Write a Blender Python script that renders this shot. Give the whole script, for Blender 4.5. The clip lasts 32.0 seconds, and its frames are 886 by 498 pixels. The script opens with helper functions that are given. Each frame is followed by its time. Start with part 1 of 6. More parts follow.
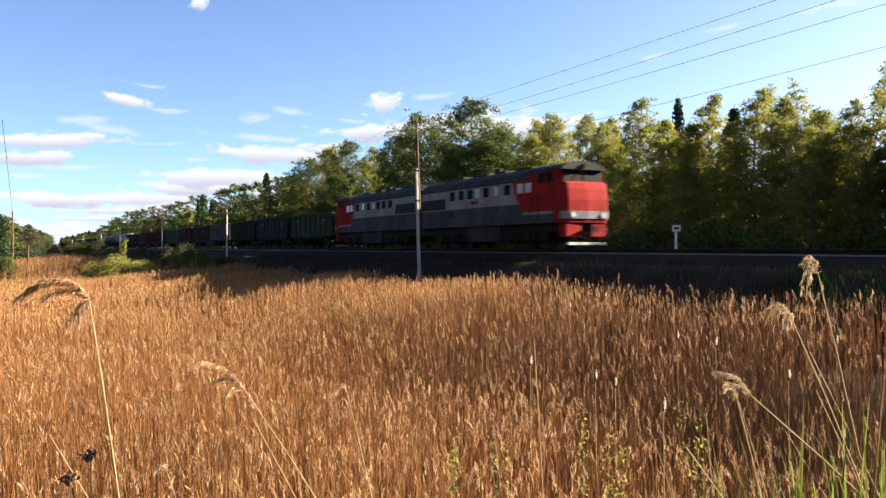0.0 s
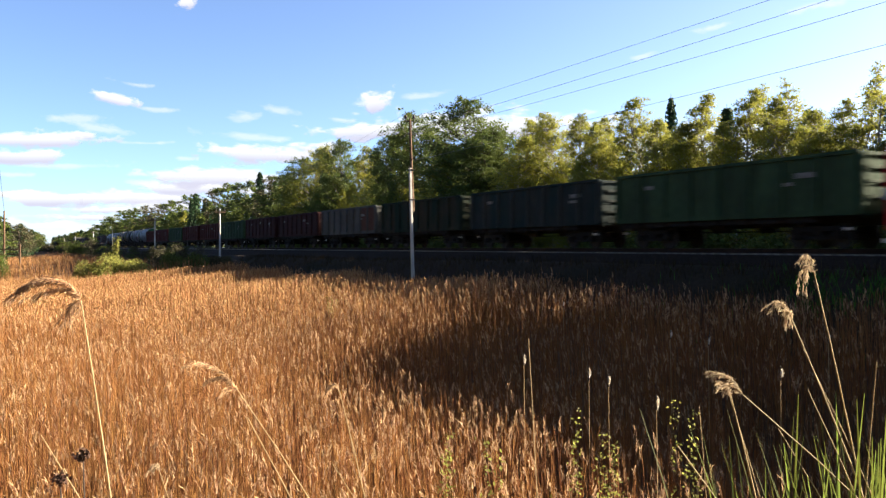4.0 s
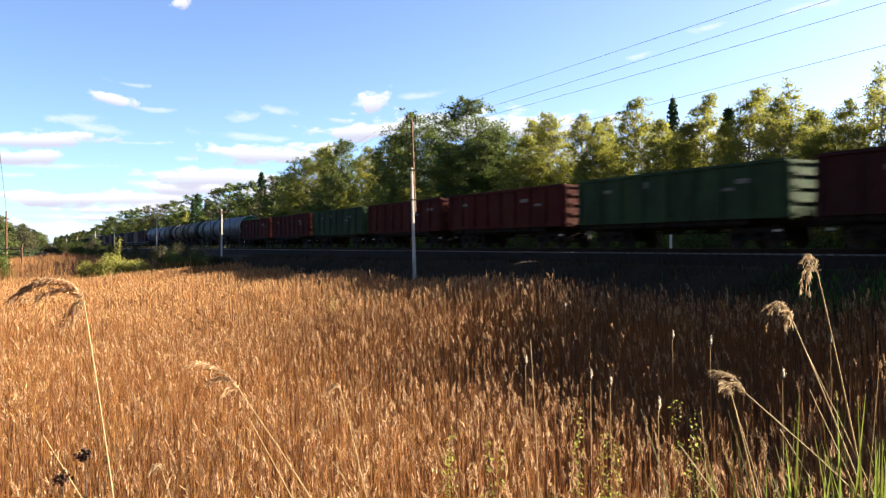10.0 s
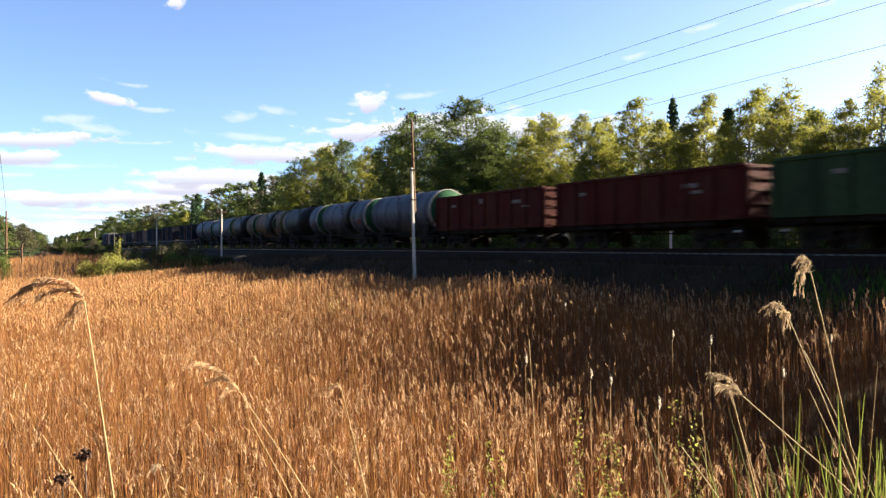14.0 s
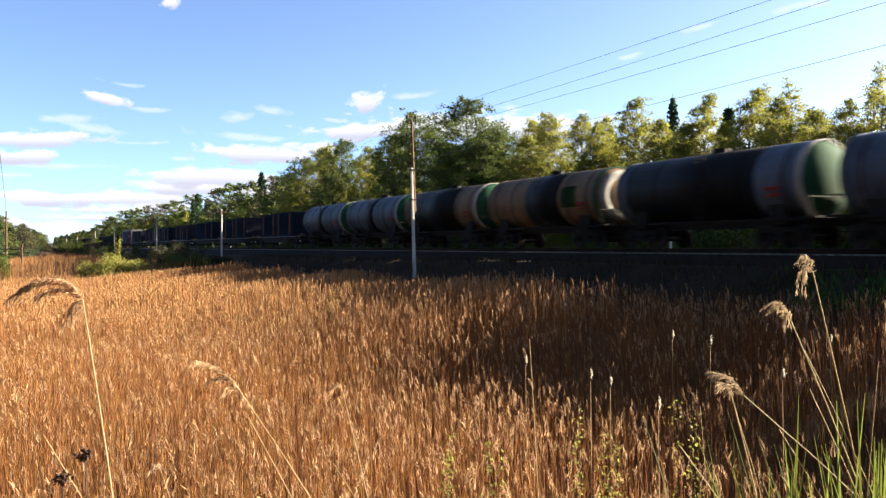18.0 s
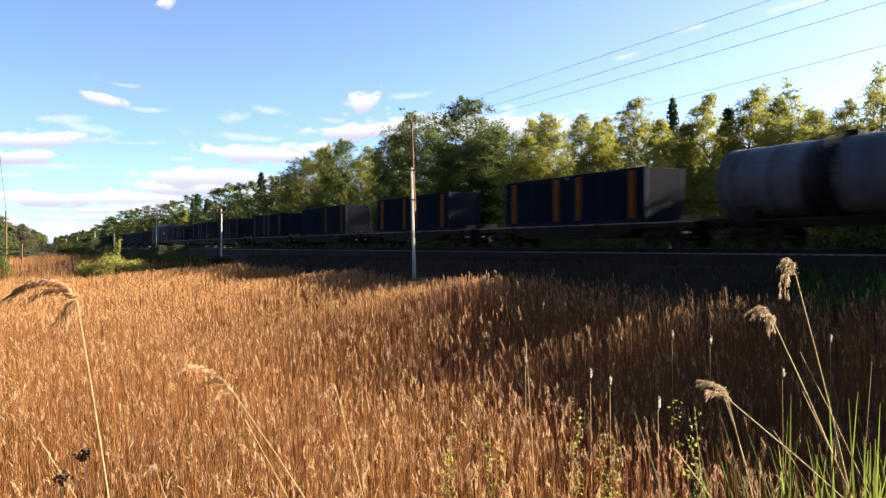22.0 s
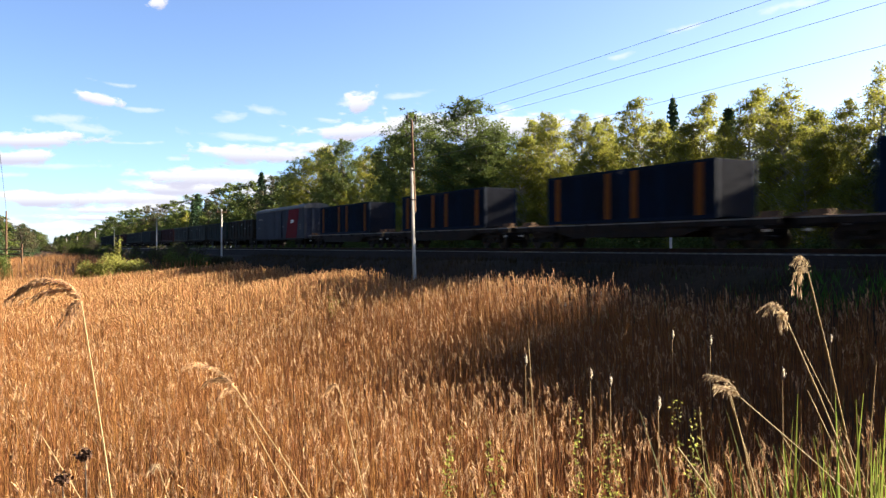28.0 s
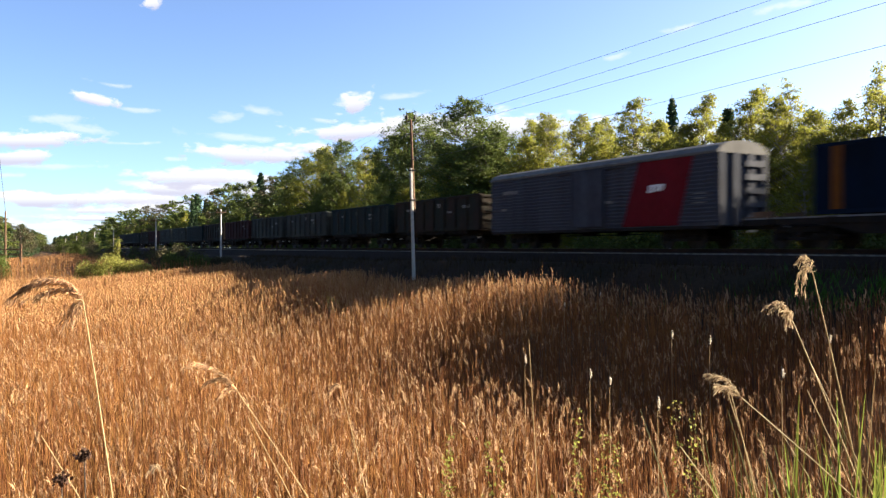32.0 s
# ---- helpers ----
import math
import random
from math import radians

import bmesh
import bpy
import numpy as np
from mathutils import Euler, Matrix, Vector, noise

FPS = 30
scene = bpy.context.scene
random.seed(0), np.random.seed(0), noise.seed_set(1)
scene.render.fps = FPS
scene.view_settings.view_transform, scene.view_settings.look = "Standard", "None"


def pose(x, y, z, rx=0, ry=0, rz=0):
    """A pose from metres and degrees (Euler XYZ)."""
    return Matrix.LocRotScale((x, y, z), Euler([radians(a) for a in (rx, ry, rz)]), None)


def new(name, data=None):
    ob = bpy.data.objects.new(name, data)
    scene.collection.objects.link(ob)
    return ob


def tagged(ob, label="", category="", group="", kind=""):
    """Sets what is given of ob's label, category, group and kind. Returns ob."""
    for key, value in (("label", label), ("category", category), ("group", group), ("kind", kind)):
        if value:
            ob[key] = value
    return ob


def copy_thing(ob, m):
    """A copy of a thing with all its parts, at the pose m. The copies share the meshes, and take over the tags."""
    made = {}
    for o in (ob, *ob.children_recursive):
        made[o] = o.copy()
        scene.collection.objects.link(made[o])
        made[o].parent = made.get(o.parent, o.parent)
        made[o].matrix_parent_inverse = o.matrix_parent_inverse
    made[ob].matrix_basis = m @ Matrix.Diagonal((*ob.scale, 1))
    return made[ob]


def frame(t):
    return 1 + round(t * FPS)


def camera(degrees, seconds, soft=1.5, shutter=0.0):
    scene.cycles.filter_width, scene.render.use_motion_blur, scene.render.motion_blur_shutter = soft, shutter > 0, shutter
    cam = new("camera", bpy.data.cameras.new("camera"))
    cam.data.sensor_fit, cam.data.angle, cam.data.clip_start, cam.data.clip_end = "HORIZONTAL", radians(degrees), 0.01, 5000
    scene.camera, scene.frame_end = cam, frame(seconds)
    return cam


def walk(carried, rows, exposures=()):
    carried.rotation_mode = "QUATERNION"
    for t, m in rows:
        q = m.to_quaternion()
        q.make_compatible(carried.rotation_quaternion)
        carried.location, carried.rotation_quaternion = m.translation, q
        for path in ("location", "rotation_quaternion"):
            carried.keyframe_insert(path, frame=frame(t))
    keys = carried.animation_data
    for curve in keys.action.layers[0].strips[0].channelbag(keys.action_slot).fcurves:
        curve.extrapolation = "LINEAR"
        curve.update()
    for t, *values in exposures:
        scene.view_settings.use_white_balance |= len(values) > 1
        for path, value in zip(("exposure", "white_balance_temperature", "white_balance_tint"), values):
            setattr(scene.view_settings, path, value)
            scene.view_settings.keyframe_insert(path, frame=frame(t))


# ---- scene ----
TH = radians(28.27)                      # between the view and the track
U = Vector((math.sin(TH), -math.cos(TH), 0))   # along the track, the way the train goes
N = Vector((math.cos(TH), math.sin(TH), 0))    # across the track, away from the camera
EYE = 4.30
RAIL = 4.24
TRACK = 27.57                            # from the camera across to the track's middle
SPEED, PUSH = 13.515, 0.0047
HEADING = -90 + math.degrees(TH)


def at(s, p, z=0.0):
    """A place by its way along the track, across it, and height."""
    q = s * U + p * N
    return Vector((q.x, q.y, z))


# ---- camera ----
cam = camera(58.03, 32.0, soft=1.35, shutter=0.9)


def aim(dx, dy):
    """The tripod head, turned by small angles given in hundredths of the picture's unit."""
    return pose(0, 0, EYE, 90 - 0.1326 + dy * 0.0405, 0, dx * 0.0405)


walk(cam, [(0.0, aim(8.5, 1.2)), (0.1, aim(5.5, 1.2)), (0.2, aim(0.5, 1.0)), (0.3, aim(-4, 0.9)), (0.4, aim(-7.8, 0.8)), (0.5, aim(-9.8, 0.8)), (0.7, aim(-11.8, 0.6)), (1.0, aim(-12.0, 0.4)), (1.5, aim(-9.0, -0.6)), (2.0, aim(-6.5, -0.6)),
           (2.5, aim(-5.5, 0)), (3.0, aim(-5.2, 0)), (3.5, aim(-4.0, 0)), (5.5, aim(-1.2, 0)), (7.0, aim(0, 0)), (14.0, aim(0, 0)),
           (21.0, aim(0, 0)), (21.5, aim(-0.8, 0)), (22.5, aim(0, 0)), (31.3, aim(0, 0)), (32.0, aim(-1.2, 0.6))],
     exposures=[(0.0, 2.74), (1.0, 2.76), (3.0, 2.86), (32.0, 2.86)])

# ---- light ----
SUN_AZ, SUN_EL = 73.5, 21.6
world = bpy.data.worlds.new("sky")
scene.world = world
world.use_nodes = True
wn = world.node_tree.nodes
sky = wn.new("ShaderNodeTexSky")
sky.sky_type, sky.sun_disc = "NISHITA", False
sky.sun_elevation, sky.sun_rotation = radians(SUN_EL), radians(SUN_AZ)
sky.air_density, sky.dust_density, sky.ozone_density = 0.48, 1.0, 2.4
wn["Background"].inputs["Strength"].default_value = 0.0505
world.node_tree.links.new(sky.outputs["Color"], wn["Background"].inputs["Color"])
sun = new("sun", bpy.data.lights.new("sun", "SUN"))
sun.data.energy, sun.data.angle, sun.data.color = 5.0, radians(0.55), (1.0, 0.87, 0.68)
to_sun = Vector((math.sin(radians(SUN_AZ)) * math.cos(radians(SUN_EL)), math.cos(radians(SUN_AZ)) * math.cos(radians(SUN_EL)), math.sin(radians(SUN_EL))))
sun.matrix_world = Matrix.Translation(at(0, 80, 60)) @ to_sun.to_track_quat("Z", "Y").to_matrix().to_4x4()


# ---- materials ----
def mat(name, color, rough=0.7, metal=0.0, spread=0.25, grain=8.0, stain=0.6, bump=0.15, tint=None, streak=1.0, leaf=0.0, random_by=""):
    """A worn surface: colour with fine grain and large stains, streaked along z where asked; leaf: share of light let through."""
    m = bpy.data.materials.new(name)
    m.use_nodes = True
    nt = m.node_tree
    n, l = nt.nodes, nt.links
    b = n["Principled BSDF"]
    b.inputs["Roughness"].default_value, b.inputs["Metallic"].default_value = rough, metal
    b.inputs["Specular IOR Level"].default_value = 0.5 if rough < 0.5 else 0.1
    co = n.new("ShaderNodeTexCoord")
    mp = n.new("ShaderNodeMapping")
    mp.inputs["Scale"].default_value = (1, 1, streak)
    l.new(co.outputs["Object"], mp.inputs["Vector"])
    fine, wide = n.new("ShaderNodeTexNoise"), n.new("ShaderNodeTexNoise")
    fine.inputs["Scale"].default_value, wide.inputs["Scale"].default_value = grain, stain
    fine.inputs["Detail"].default_value = 5
    wide.inputs["Detail"].default_value = 6
    l.new(mp.outputs["Vector"], fine.inputs["Vector"])
    l.new(mp.outputs["Vector"], wide.inputs["Vector"])
    tint = tint or tuple(c * 0.5 for c in color)
    mix = n.new("ShaderNodeMix")
    mix.data_type = "RGBA"
    mix.inputs["A"].default_value, mix.inputs["B"].default_value = (*color, 1), (*tint, 1)
    ramp = n.new("ShaderNodeMapRange")
    ramp.inputs["From Min"].default_value, ramp.inputs["From Max"].default_value = 0.42, 0.68
    l.new(wide.outputs["Fac"], ramp.inputs["Value"])
    l.new(ramp.outputs["Result"], mix.inputs["Factor"])
    hsv = n.new("ShaderNodeHueSaturation")
    l.new(mix.outputs["Result"], hsv.inputs["Color"])
    val = n.new("ShaderNodeMapRange")
    val.inputs["To Min"].default_value, val.inputs["To Max"].default_value = 1 - spread, 1 + spread
    val.inputs["From Min"].default_value, val.inputs["From Max"].default_value = 0.3, 0.7
    l.new(fine.outputs["Fac"], val.inputs["Value"])
    out = val.outputs["Result"]
    if random_by:
        info = n.new("ShaderNodeObjectInfo" if random_by == "object" else "ShaderNodeNewGeometry")
        r2 = n.new("ShaderNodeMapRange")
        r2.inputs["To Min"].default_value, r2.inputs["To Max"].default_value = 1 - spread * 1.3, 1 + spread * 1.3
        l.new(info.outputs["Random" if random_by == "object" else "Random Per Island"], r2.inputs["Value"])
        mul = n.new("ShaderNodeMath")
        mul.operation = "MULTIPLY"
        l.new(out, mul.inputs[0])
        l.new(r2.outputs["Result"], mul.inputs[1])
        out = mul.outputs[0]
        hue = n.new("ShaderNodeMapRange")
        hue.inputs["To Min"].default_value, hue.inputs["To Max"].default_value = 0.485, 0.515
        l.new(info.outputs["Random" if random_by == "object" else "Random Per Island"], hue.inputs["Value"])
        l.new(hue.outputs["Result"], hsv.inputs["Hue"])
    l.new(out, hsv.inputs["Value"])
    l.new(hsv.outputs["Color"], b.inputs["Base Color"])
    if bump:
        bp = n.new("ShaderNodeBump")
        bp.inputs["Strength"].default_value, bp.inputs["Distance"].default_value = bump, 0.02
        l.new(fine.outputs["Fac"], bp.inputs["Height"])
        l.new(bp.outputs["Normal"], b.inputs["Normal"])
    if leaf:
        tr = n.new("ShaderNodeBsdfTranslucent")
        l.new(hsv.outputs["Color"], tr.inputs["Color"])
        mx = n.new("ShaderNodeMixShader")
        mx.inputs["Fac"].default_value = leaf
        l.new(b.outputs["BSDF"], mx.inputs[1])
        l.new(tr.outputs["BSDF"], mx.inputs[2])
        l.new(mx.outputs["Shader"], n["Material Output"].inputs["Surface"])
    return m


# earth of the bank: its deep shade is put into the colour
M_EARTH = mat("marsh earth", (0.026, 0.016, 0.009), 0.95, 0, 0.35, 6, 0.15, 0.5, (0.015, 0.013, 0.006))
# straw litter of the marsh; shade between the stems is put into its colour
M_LITTER = mat("straw litter darkened as reed shade", (0.085, 0.05, 0.026), 0.95, 0, 0.4, 5, 0.2, 0.6, (0.05, 0.032, 0.017))
# ballast colour lowered to carry the shade of trees and train
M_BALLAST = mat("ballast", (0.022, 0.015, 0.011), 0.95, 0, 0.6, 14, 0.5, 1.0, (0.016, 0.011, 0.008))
M_CONCRETE = mat("weathered concrete", (0.44, 0.42, 0.38), 0.85, 0, 0.15, 9, 0.8, 0.3, (0.33, 0.31, 0.275))
M_SLEEPER = mat("dirty concrete sleeper", (0.34, 0.31, 0.27), 0.9, 0, 0.2, 9, 0.8, 0.3, (0.06, 0.05, 0.045))
M_RAIL = mat("rusty rail steel", (0.03, 0.017, 0.012), 0.8, 0.0, 0.2, 12, 1, 0.2)
M_RAILTOP = mat("polished rail head", (0.16, 0.15, 0.14), 0.55, 0.3, 0.05, 12, 1, 0.0)
M_WOOD = mat("old pole wood", (0.13, 0.08, 0.05), 0.85, 0, 0.3, 20, 1, 0.4, streak=0.1)
M_PORCELAIN = mat("dark glazed porcelain", (0.02, 0.014, 0.012), 0.6, 0, 0.1, 5, 1, 0)
M_WIRE = mat("weathered wire", (0.16, 0.16, 0.17), 0.5, 0.8, 0.1, 3, 1, 0)
M_WHITE = mat("white paint", (0.75, 0.74, 0.70), 0.6, 0, 0.08, 6, 2, 0.1, (0.6, 0.57, 0.5))
M_BLACK = mat("black paint", (0.02, 0.02, 0.02), 0.6, 0, 0.1, 6, 2, 0.1)
# running gear: soot, with the shade under the wagons put into the colour
M_UNDER = mat("sooty shade-darkened running gear steel", (0.012, 0.011, 0.010), 0.75, 0.0, 0.3, 9, 2, 0.3, (0.02, 0.014, 0.011))
M_WHEEL = mat("worn wheel steel", (0.03, 0.026, 0.024), 0.6, 0.2, 0.2, 9, 2, 0.1)
M_SILVER = mat("silver grey journal cover", (0.55, 0.54, 0.5), 0.45, 0.4, 0.1, 9, 2, 0.1)
M_GLASS = mat("dark window glass", (0.004, 0.004, 0.005), 0.75, 0, 0.05, 1, 1, 0)
# pale colour stands for daylight passing through a window
M_THROUGHLIGHT = mat("window painted with daylight", (0.55, 0.56, 0.55), 0.2, 0, 0.05, 3, 1, 0)
M_MARK = mat("faded white lettering", (0.16, 0.16, 0.15), 0.7, 0, 0.15, 20, 3, 0, (0.09, 0.09, 0.085))
M_REDMARK = mat("red lettering", (0.17, 0.018, 0.014), 0.6, 0, 0.1, 9, 2, 0)


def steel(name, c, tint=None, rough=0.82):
    # 0.23 puts the shade on the train's near side into every paint
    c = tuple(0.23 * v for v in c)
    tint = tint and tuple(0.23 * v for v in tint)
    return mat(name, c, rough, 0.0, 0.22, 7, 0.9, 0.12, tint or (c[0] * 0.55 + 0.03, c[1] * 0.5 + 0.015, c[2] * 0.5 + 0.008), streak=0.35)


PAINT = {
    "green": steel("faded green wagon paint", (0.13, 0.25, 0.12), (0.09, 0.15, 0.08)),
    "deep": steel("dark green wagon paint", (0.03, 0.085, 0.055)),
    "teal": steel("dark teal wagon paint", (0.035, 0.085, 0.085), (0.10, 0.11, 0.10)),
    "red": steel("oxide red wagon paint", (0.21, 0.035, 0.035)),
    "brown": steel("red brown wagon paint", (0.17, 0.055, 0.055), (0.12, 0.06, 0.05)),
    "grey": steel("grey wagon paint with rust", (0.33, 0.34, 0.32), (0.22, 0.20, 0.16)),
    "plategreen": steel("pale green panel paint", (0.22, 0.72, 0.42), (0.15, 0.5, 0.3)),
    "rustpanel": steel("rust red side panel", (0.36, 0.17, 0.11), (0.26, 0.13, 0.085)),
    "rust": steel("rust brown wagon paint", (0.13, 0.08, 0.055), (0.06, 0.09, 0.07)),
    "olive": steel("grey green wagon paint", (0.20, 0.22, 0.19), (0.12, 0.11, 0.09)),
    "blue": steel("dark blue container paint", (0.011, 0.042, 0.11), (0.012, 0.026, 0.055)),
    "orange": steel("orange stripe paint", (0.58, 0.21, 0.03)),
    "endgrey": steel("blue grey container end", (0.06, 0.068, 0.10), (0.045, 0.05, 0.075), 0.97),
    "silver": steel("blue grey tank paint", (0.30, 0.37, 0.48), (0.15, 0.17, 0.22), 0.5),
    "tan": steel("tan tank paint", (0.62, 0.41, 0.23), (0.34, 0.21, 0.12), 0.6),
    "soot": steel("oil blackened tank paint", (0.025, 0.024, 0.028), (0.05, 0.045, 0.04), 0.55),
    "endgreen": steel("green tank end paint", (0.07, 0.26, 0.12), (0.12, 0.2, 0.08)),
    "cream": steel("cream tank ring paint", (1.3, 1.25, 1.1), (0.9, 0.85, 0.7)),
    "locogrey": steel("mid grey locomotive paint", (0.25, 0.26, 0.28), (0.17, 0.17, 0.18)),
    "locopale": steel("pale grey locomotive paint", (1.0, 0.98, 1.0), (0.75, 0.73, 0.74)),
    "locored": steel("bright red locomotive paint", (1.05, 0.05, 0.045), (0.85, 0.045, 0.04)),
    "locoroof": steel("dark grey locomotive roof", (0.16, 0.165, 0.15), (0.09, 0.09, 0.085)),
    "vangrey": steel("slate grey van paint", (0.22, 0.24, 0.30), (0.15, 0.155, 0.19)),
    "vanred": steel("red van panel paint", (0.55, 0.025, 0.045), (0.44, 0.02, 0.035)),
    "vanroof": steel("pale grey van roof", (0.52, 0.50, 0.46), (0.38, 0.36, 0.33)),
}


# ---- mesh helpers ----
def box(bm, x0, x1, y0, y1, z0, z1):
    v = [bm.verts.new((x, y, z)) for z in (z0, z1) for y in (y0, y1) for x in (x0, x1)]
    for f in ((0, 2, 3, 1), (4, 5, 7, 6), (0, 1, 5, 4), (2, 6, 7, 3), (0, 4, 6, 2), (1, 3, 7, 5)):
        bm.faces.new([v[i] for i in f])


def extrude(bm, outline, x0, x1):
    """A prism along x of an outline in y, z (seen against x)."""
    a = [bm.verts.new((x0, y, z)) for y, z in outline]
    b = [bm.verts.new((x1, y, z)) for y, z in outline]
    n = len(outline)
    for i in range(n):
        bm.faces.new((a[i], a[(i + 1) % n], b[(i + 1) % n], b[i]))
    bm.faces.new(a[::-1])
    bm.faces.new(b)


def tube(bm, a, b, r0, r1=None, sides=8, caps=True):
    a, b = Vector(a), Vector(b)
    r1 = r0 if r1 is None else r1
    w = (b - a).normalized()
    e = w.orthogonal().normalized()
    g = w.cross(e)
    rings = []
    for c, r in ((a, r0), (b, r1)):
        rings.append([bm.verts.new(c + r * (math.cos(k * math.tau / sides) * e + math.sin(k * math.tau / sides) * g)) for k in range(sides)])
    for k in range(sides):
        bm.faces.new((rings[0][k], rings[0][(k + 1) % sides], rings[1][(k + 1) % sides], rings[1][k]))
    if caps:
        bm.faces.new(rings[0][::-1])
        bm.faces.new(rings[1])


def lathe(bm, profile, sides=24, axis="x"):
    """A body of revolution from (along, radius) pairs."""
    rings = []
    for a, r in profile:
        if r < 1e-4:
            rings.append([bm.verts.new((a, 0, 0))])
        else:
            rings.append([bm.verts.new((a, r * math.cos(k * math.tau / sides), r * math.sin(k * math.tau / sides))) for k in range(sides)])
    for p, q in zip(rings, rings[1:]):
        for k in range(sides):
            j = (k + 1) % sides
            if len(p) == 1 and len(q) > 1:
                bm.faces.new((p[0], q[j], q[k]))
            elif len(q) == 1 and len(p) > 1:
                bm.faces.new((p[k], p[j], q[0]))
            elif len(p) > 1:
                bm.faces.new((p[k], p[j], q[j], q[k]))


MESHES = {}


def mesh_of(key, material, build, smooth=False, bevel=0.0):
    """A mesh made once for each key and material."""
    k = (key, material.name)
    if k not in MESHES:
        bm = bmesh.new()
        build(bm)
        if bevel:
            bmesh.ops.bevel(bm, geom=bm.edges[:], offset=bevel, segments=1, affect="EDGES")
        bmesh.ops.recalc_face_normals(bm, faces=bm.faces)
        me = bpy.data.meshes.new(key)
        bm.to_mesh(me)
        bm.free()
        me.materials.append(material)
        if smooth:
            for f in me.polygons:
                f.use_smooth = True
        MESHES[k] = me
    return MESHES[k]


def part(name, key, material, parent, build, label="", m=None, smooth=False, bevel=0.0):
    """ONE mesh object under a thing or under a part, sharing its mesh with alike ones."""
    ob = new(name, mesh_of(key, material, build, smooth, bevel))
    ob.parent = parent
    if m is not None:
        ob.matrix_local = m
    if label:
        ob["label"] = label
    return ob


def solid(name, material, build, smooth=False, bevel=0.0):
    return new(name, mesh_of(name + str(len(MESHES)), material, build, smooth, bevel))


def quads(name, verts, materials, index=None, smooth=False):
    """A mesh of loose four-cornered leaves from an array (n, 4, 3)."""
    n = len(verts)
    me = bpy.data.meshes.new(name)
    me.vertices.add(n * 4)
    me.vertices.foreach_set("co", np.ascontiguousarray(verts, dtype=np.float32).ravel())
    me.loops.add(n * 4)
    me.loops.foreach_set("vertex_index", np.arange(n * 4, dtype=np.int32))
    me.polygons.add(n)
    me.polygons.foreach_set("loop_start", np.arange(0, n * 4, 4, dtype=np.int32))
    me.polygons.foreach_set("loop_total", np.full(n, 4, dtype=np.int32))
    for m in materials:
        me.materials.append(m)
    if index is not None:
        me.polygons.foreach_set("material_index", np.asarray(index, dtype=np.int32))
    me.update(calc_edges=True)
    return me


def ribbons(a, b, wa, wb, side):
    """Flat tapered strips from a to b, an array (n, 4, 3)."""
    wa, wb = np.broadcast_to(wa, len(a))[:, None], np.broadcast_to(wb, len(a))[:, None]
    return np.stack((a - side * wa, a + side * wa, b + side * wb, b - side * wb), 1)


# ---- ground ----
def smooth01(a, b, x):
    t = np.clip((x - a) / (b - a), 0, 1)
    return t * t * (3 - 2 * t)


def height(s, p):
    """The lie of the land, over arrays."""
    y = p * math.sin(TH) - s * math.cos(TH)
    w = smooth01(11, 21, -s)          # further down the track the rise to the bank begins sooner
    gentle = np.clip((p - 6.2) / 10.8, 0, 1) * (1 - 0.15 * smooth01(35, 60, -s))
    z = 1.55 * ((1 - w) * smooth01(10.0, 17.0, p) + w * gentle) + 0.25 * smooth01(30, 80, -s) * smooth01(2, 8, p) * (1 - smooth01(12, 17.0, p))
    z = z + (3.55 - 1.55) * smooth01(18.5, 24.3, p) - 1.7 * smooth01(30.9, 34.0, p)
    z = z + 2.6 * (1 - smooth01(1.2, 6.2, y)) * (1 - smooth01(8, 14, p))
    return z + 0.10 * np.sin(s * 0.41 + p * 0.23) * np.sin(p * 0.37 - s * 0.11) * (1 - smooth01(18, 20, p) * (1 - smooth01(31, 35, p)))


def ground():
    far = [60, 90, 140, 220, 350, 600, 1000, 1700, 2600]
    ss = sorted([-f - 60 for f in far[2:]] + list(np.arange(-200, -70, 4.0)) + list(np.arange(-70, 16, 0.9)) + list(np.arange(16, 60, 5.0)) + far)
    ps = sorted([-f for f in far] + list(np.arange(-40, -6, 3.0)) + list(np.arange(-6, 36, 0.6)) + list(np.arange(36, 60, 3.0)) + far)
    S, P = np.meshgrid(np.array(ss), np.array(ps), indexing="ij")
    Z = height(S, P)
    X = S * U.x + P * N.x
    Y = S * U.y + P * N.y
    n, k = S.shape
    idx = np.arange(n * k).reshape(n, k)
    faces = np.stack((idx[:-1, :-1], idx[1:, :-1], idx[1:, 1:], idx[:-1, 1:]), -1).reshape(-1, 4)
    me = bpy.data.meshes.new("ground")
    me.from_pydata(np.stack((X, Y, Z), -1).reshape(-1, 3).tolist(), [], faces.tolist())
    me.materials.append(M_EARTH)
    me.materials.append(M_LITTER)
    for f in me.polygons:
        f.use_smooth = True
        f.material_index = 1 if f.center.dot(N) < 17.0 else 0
    tagged(new("ground", me), "brown marsh earth rising to a shade-darkened railway bank", "ground", kind="structure")


ground()


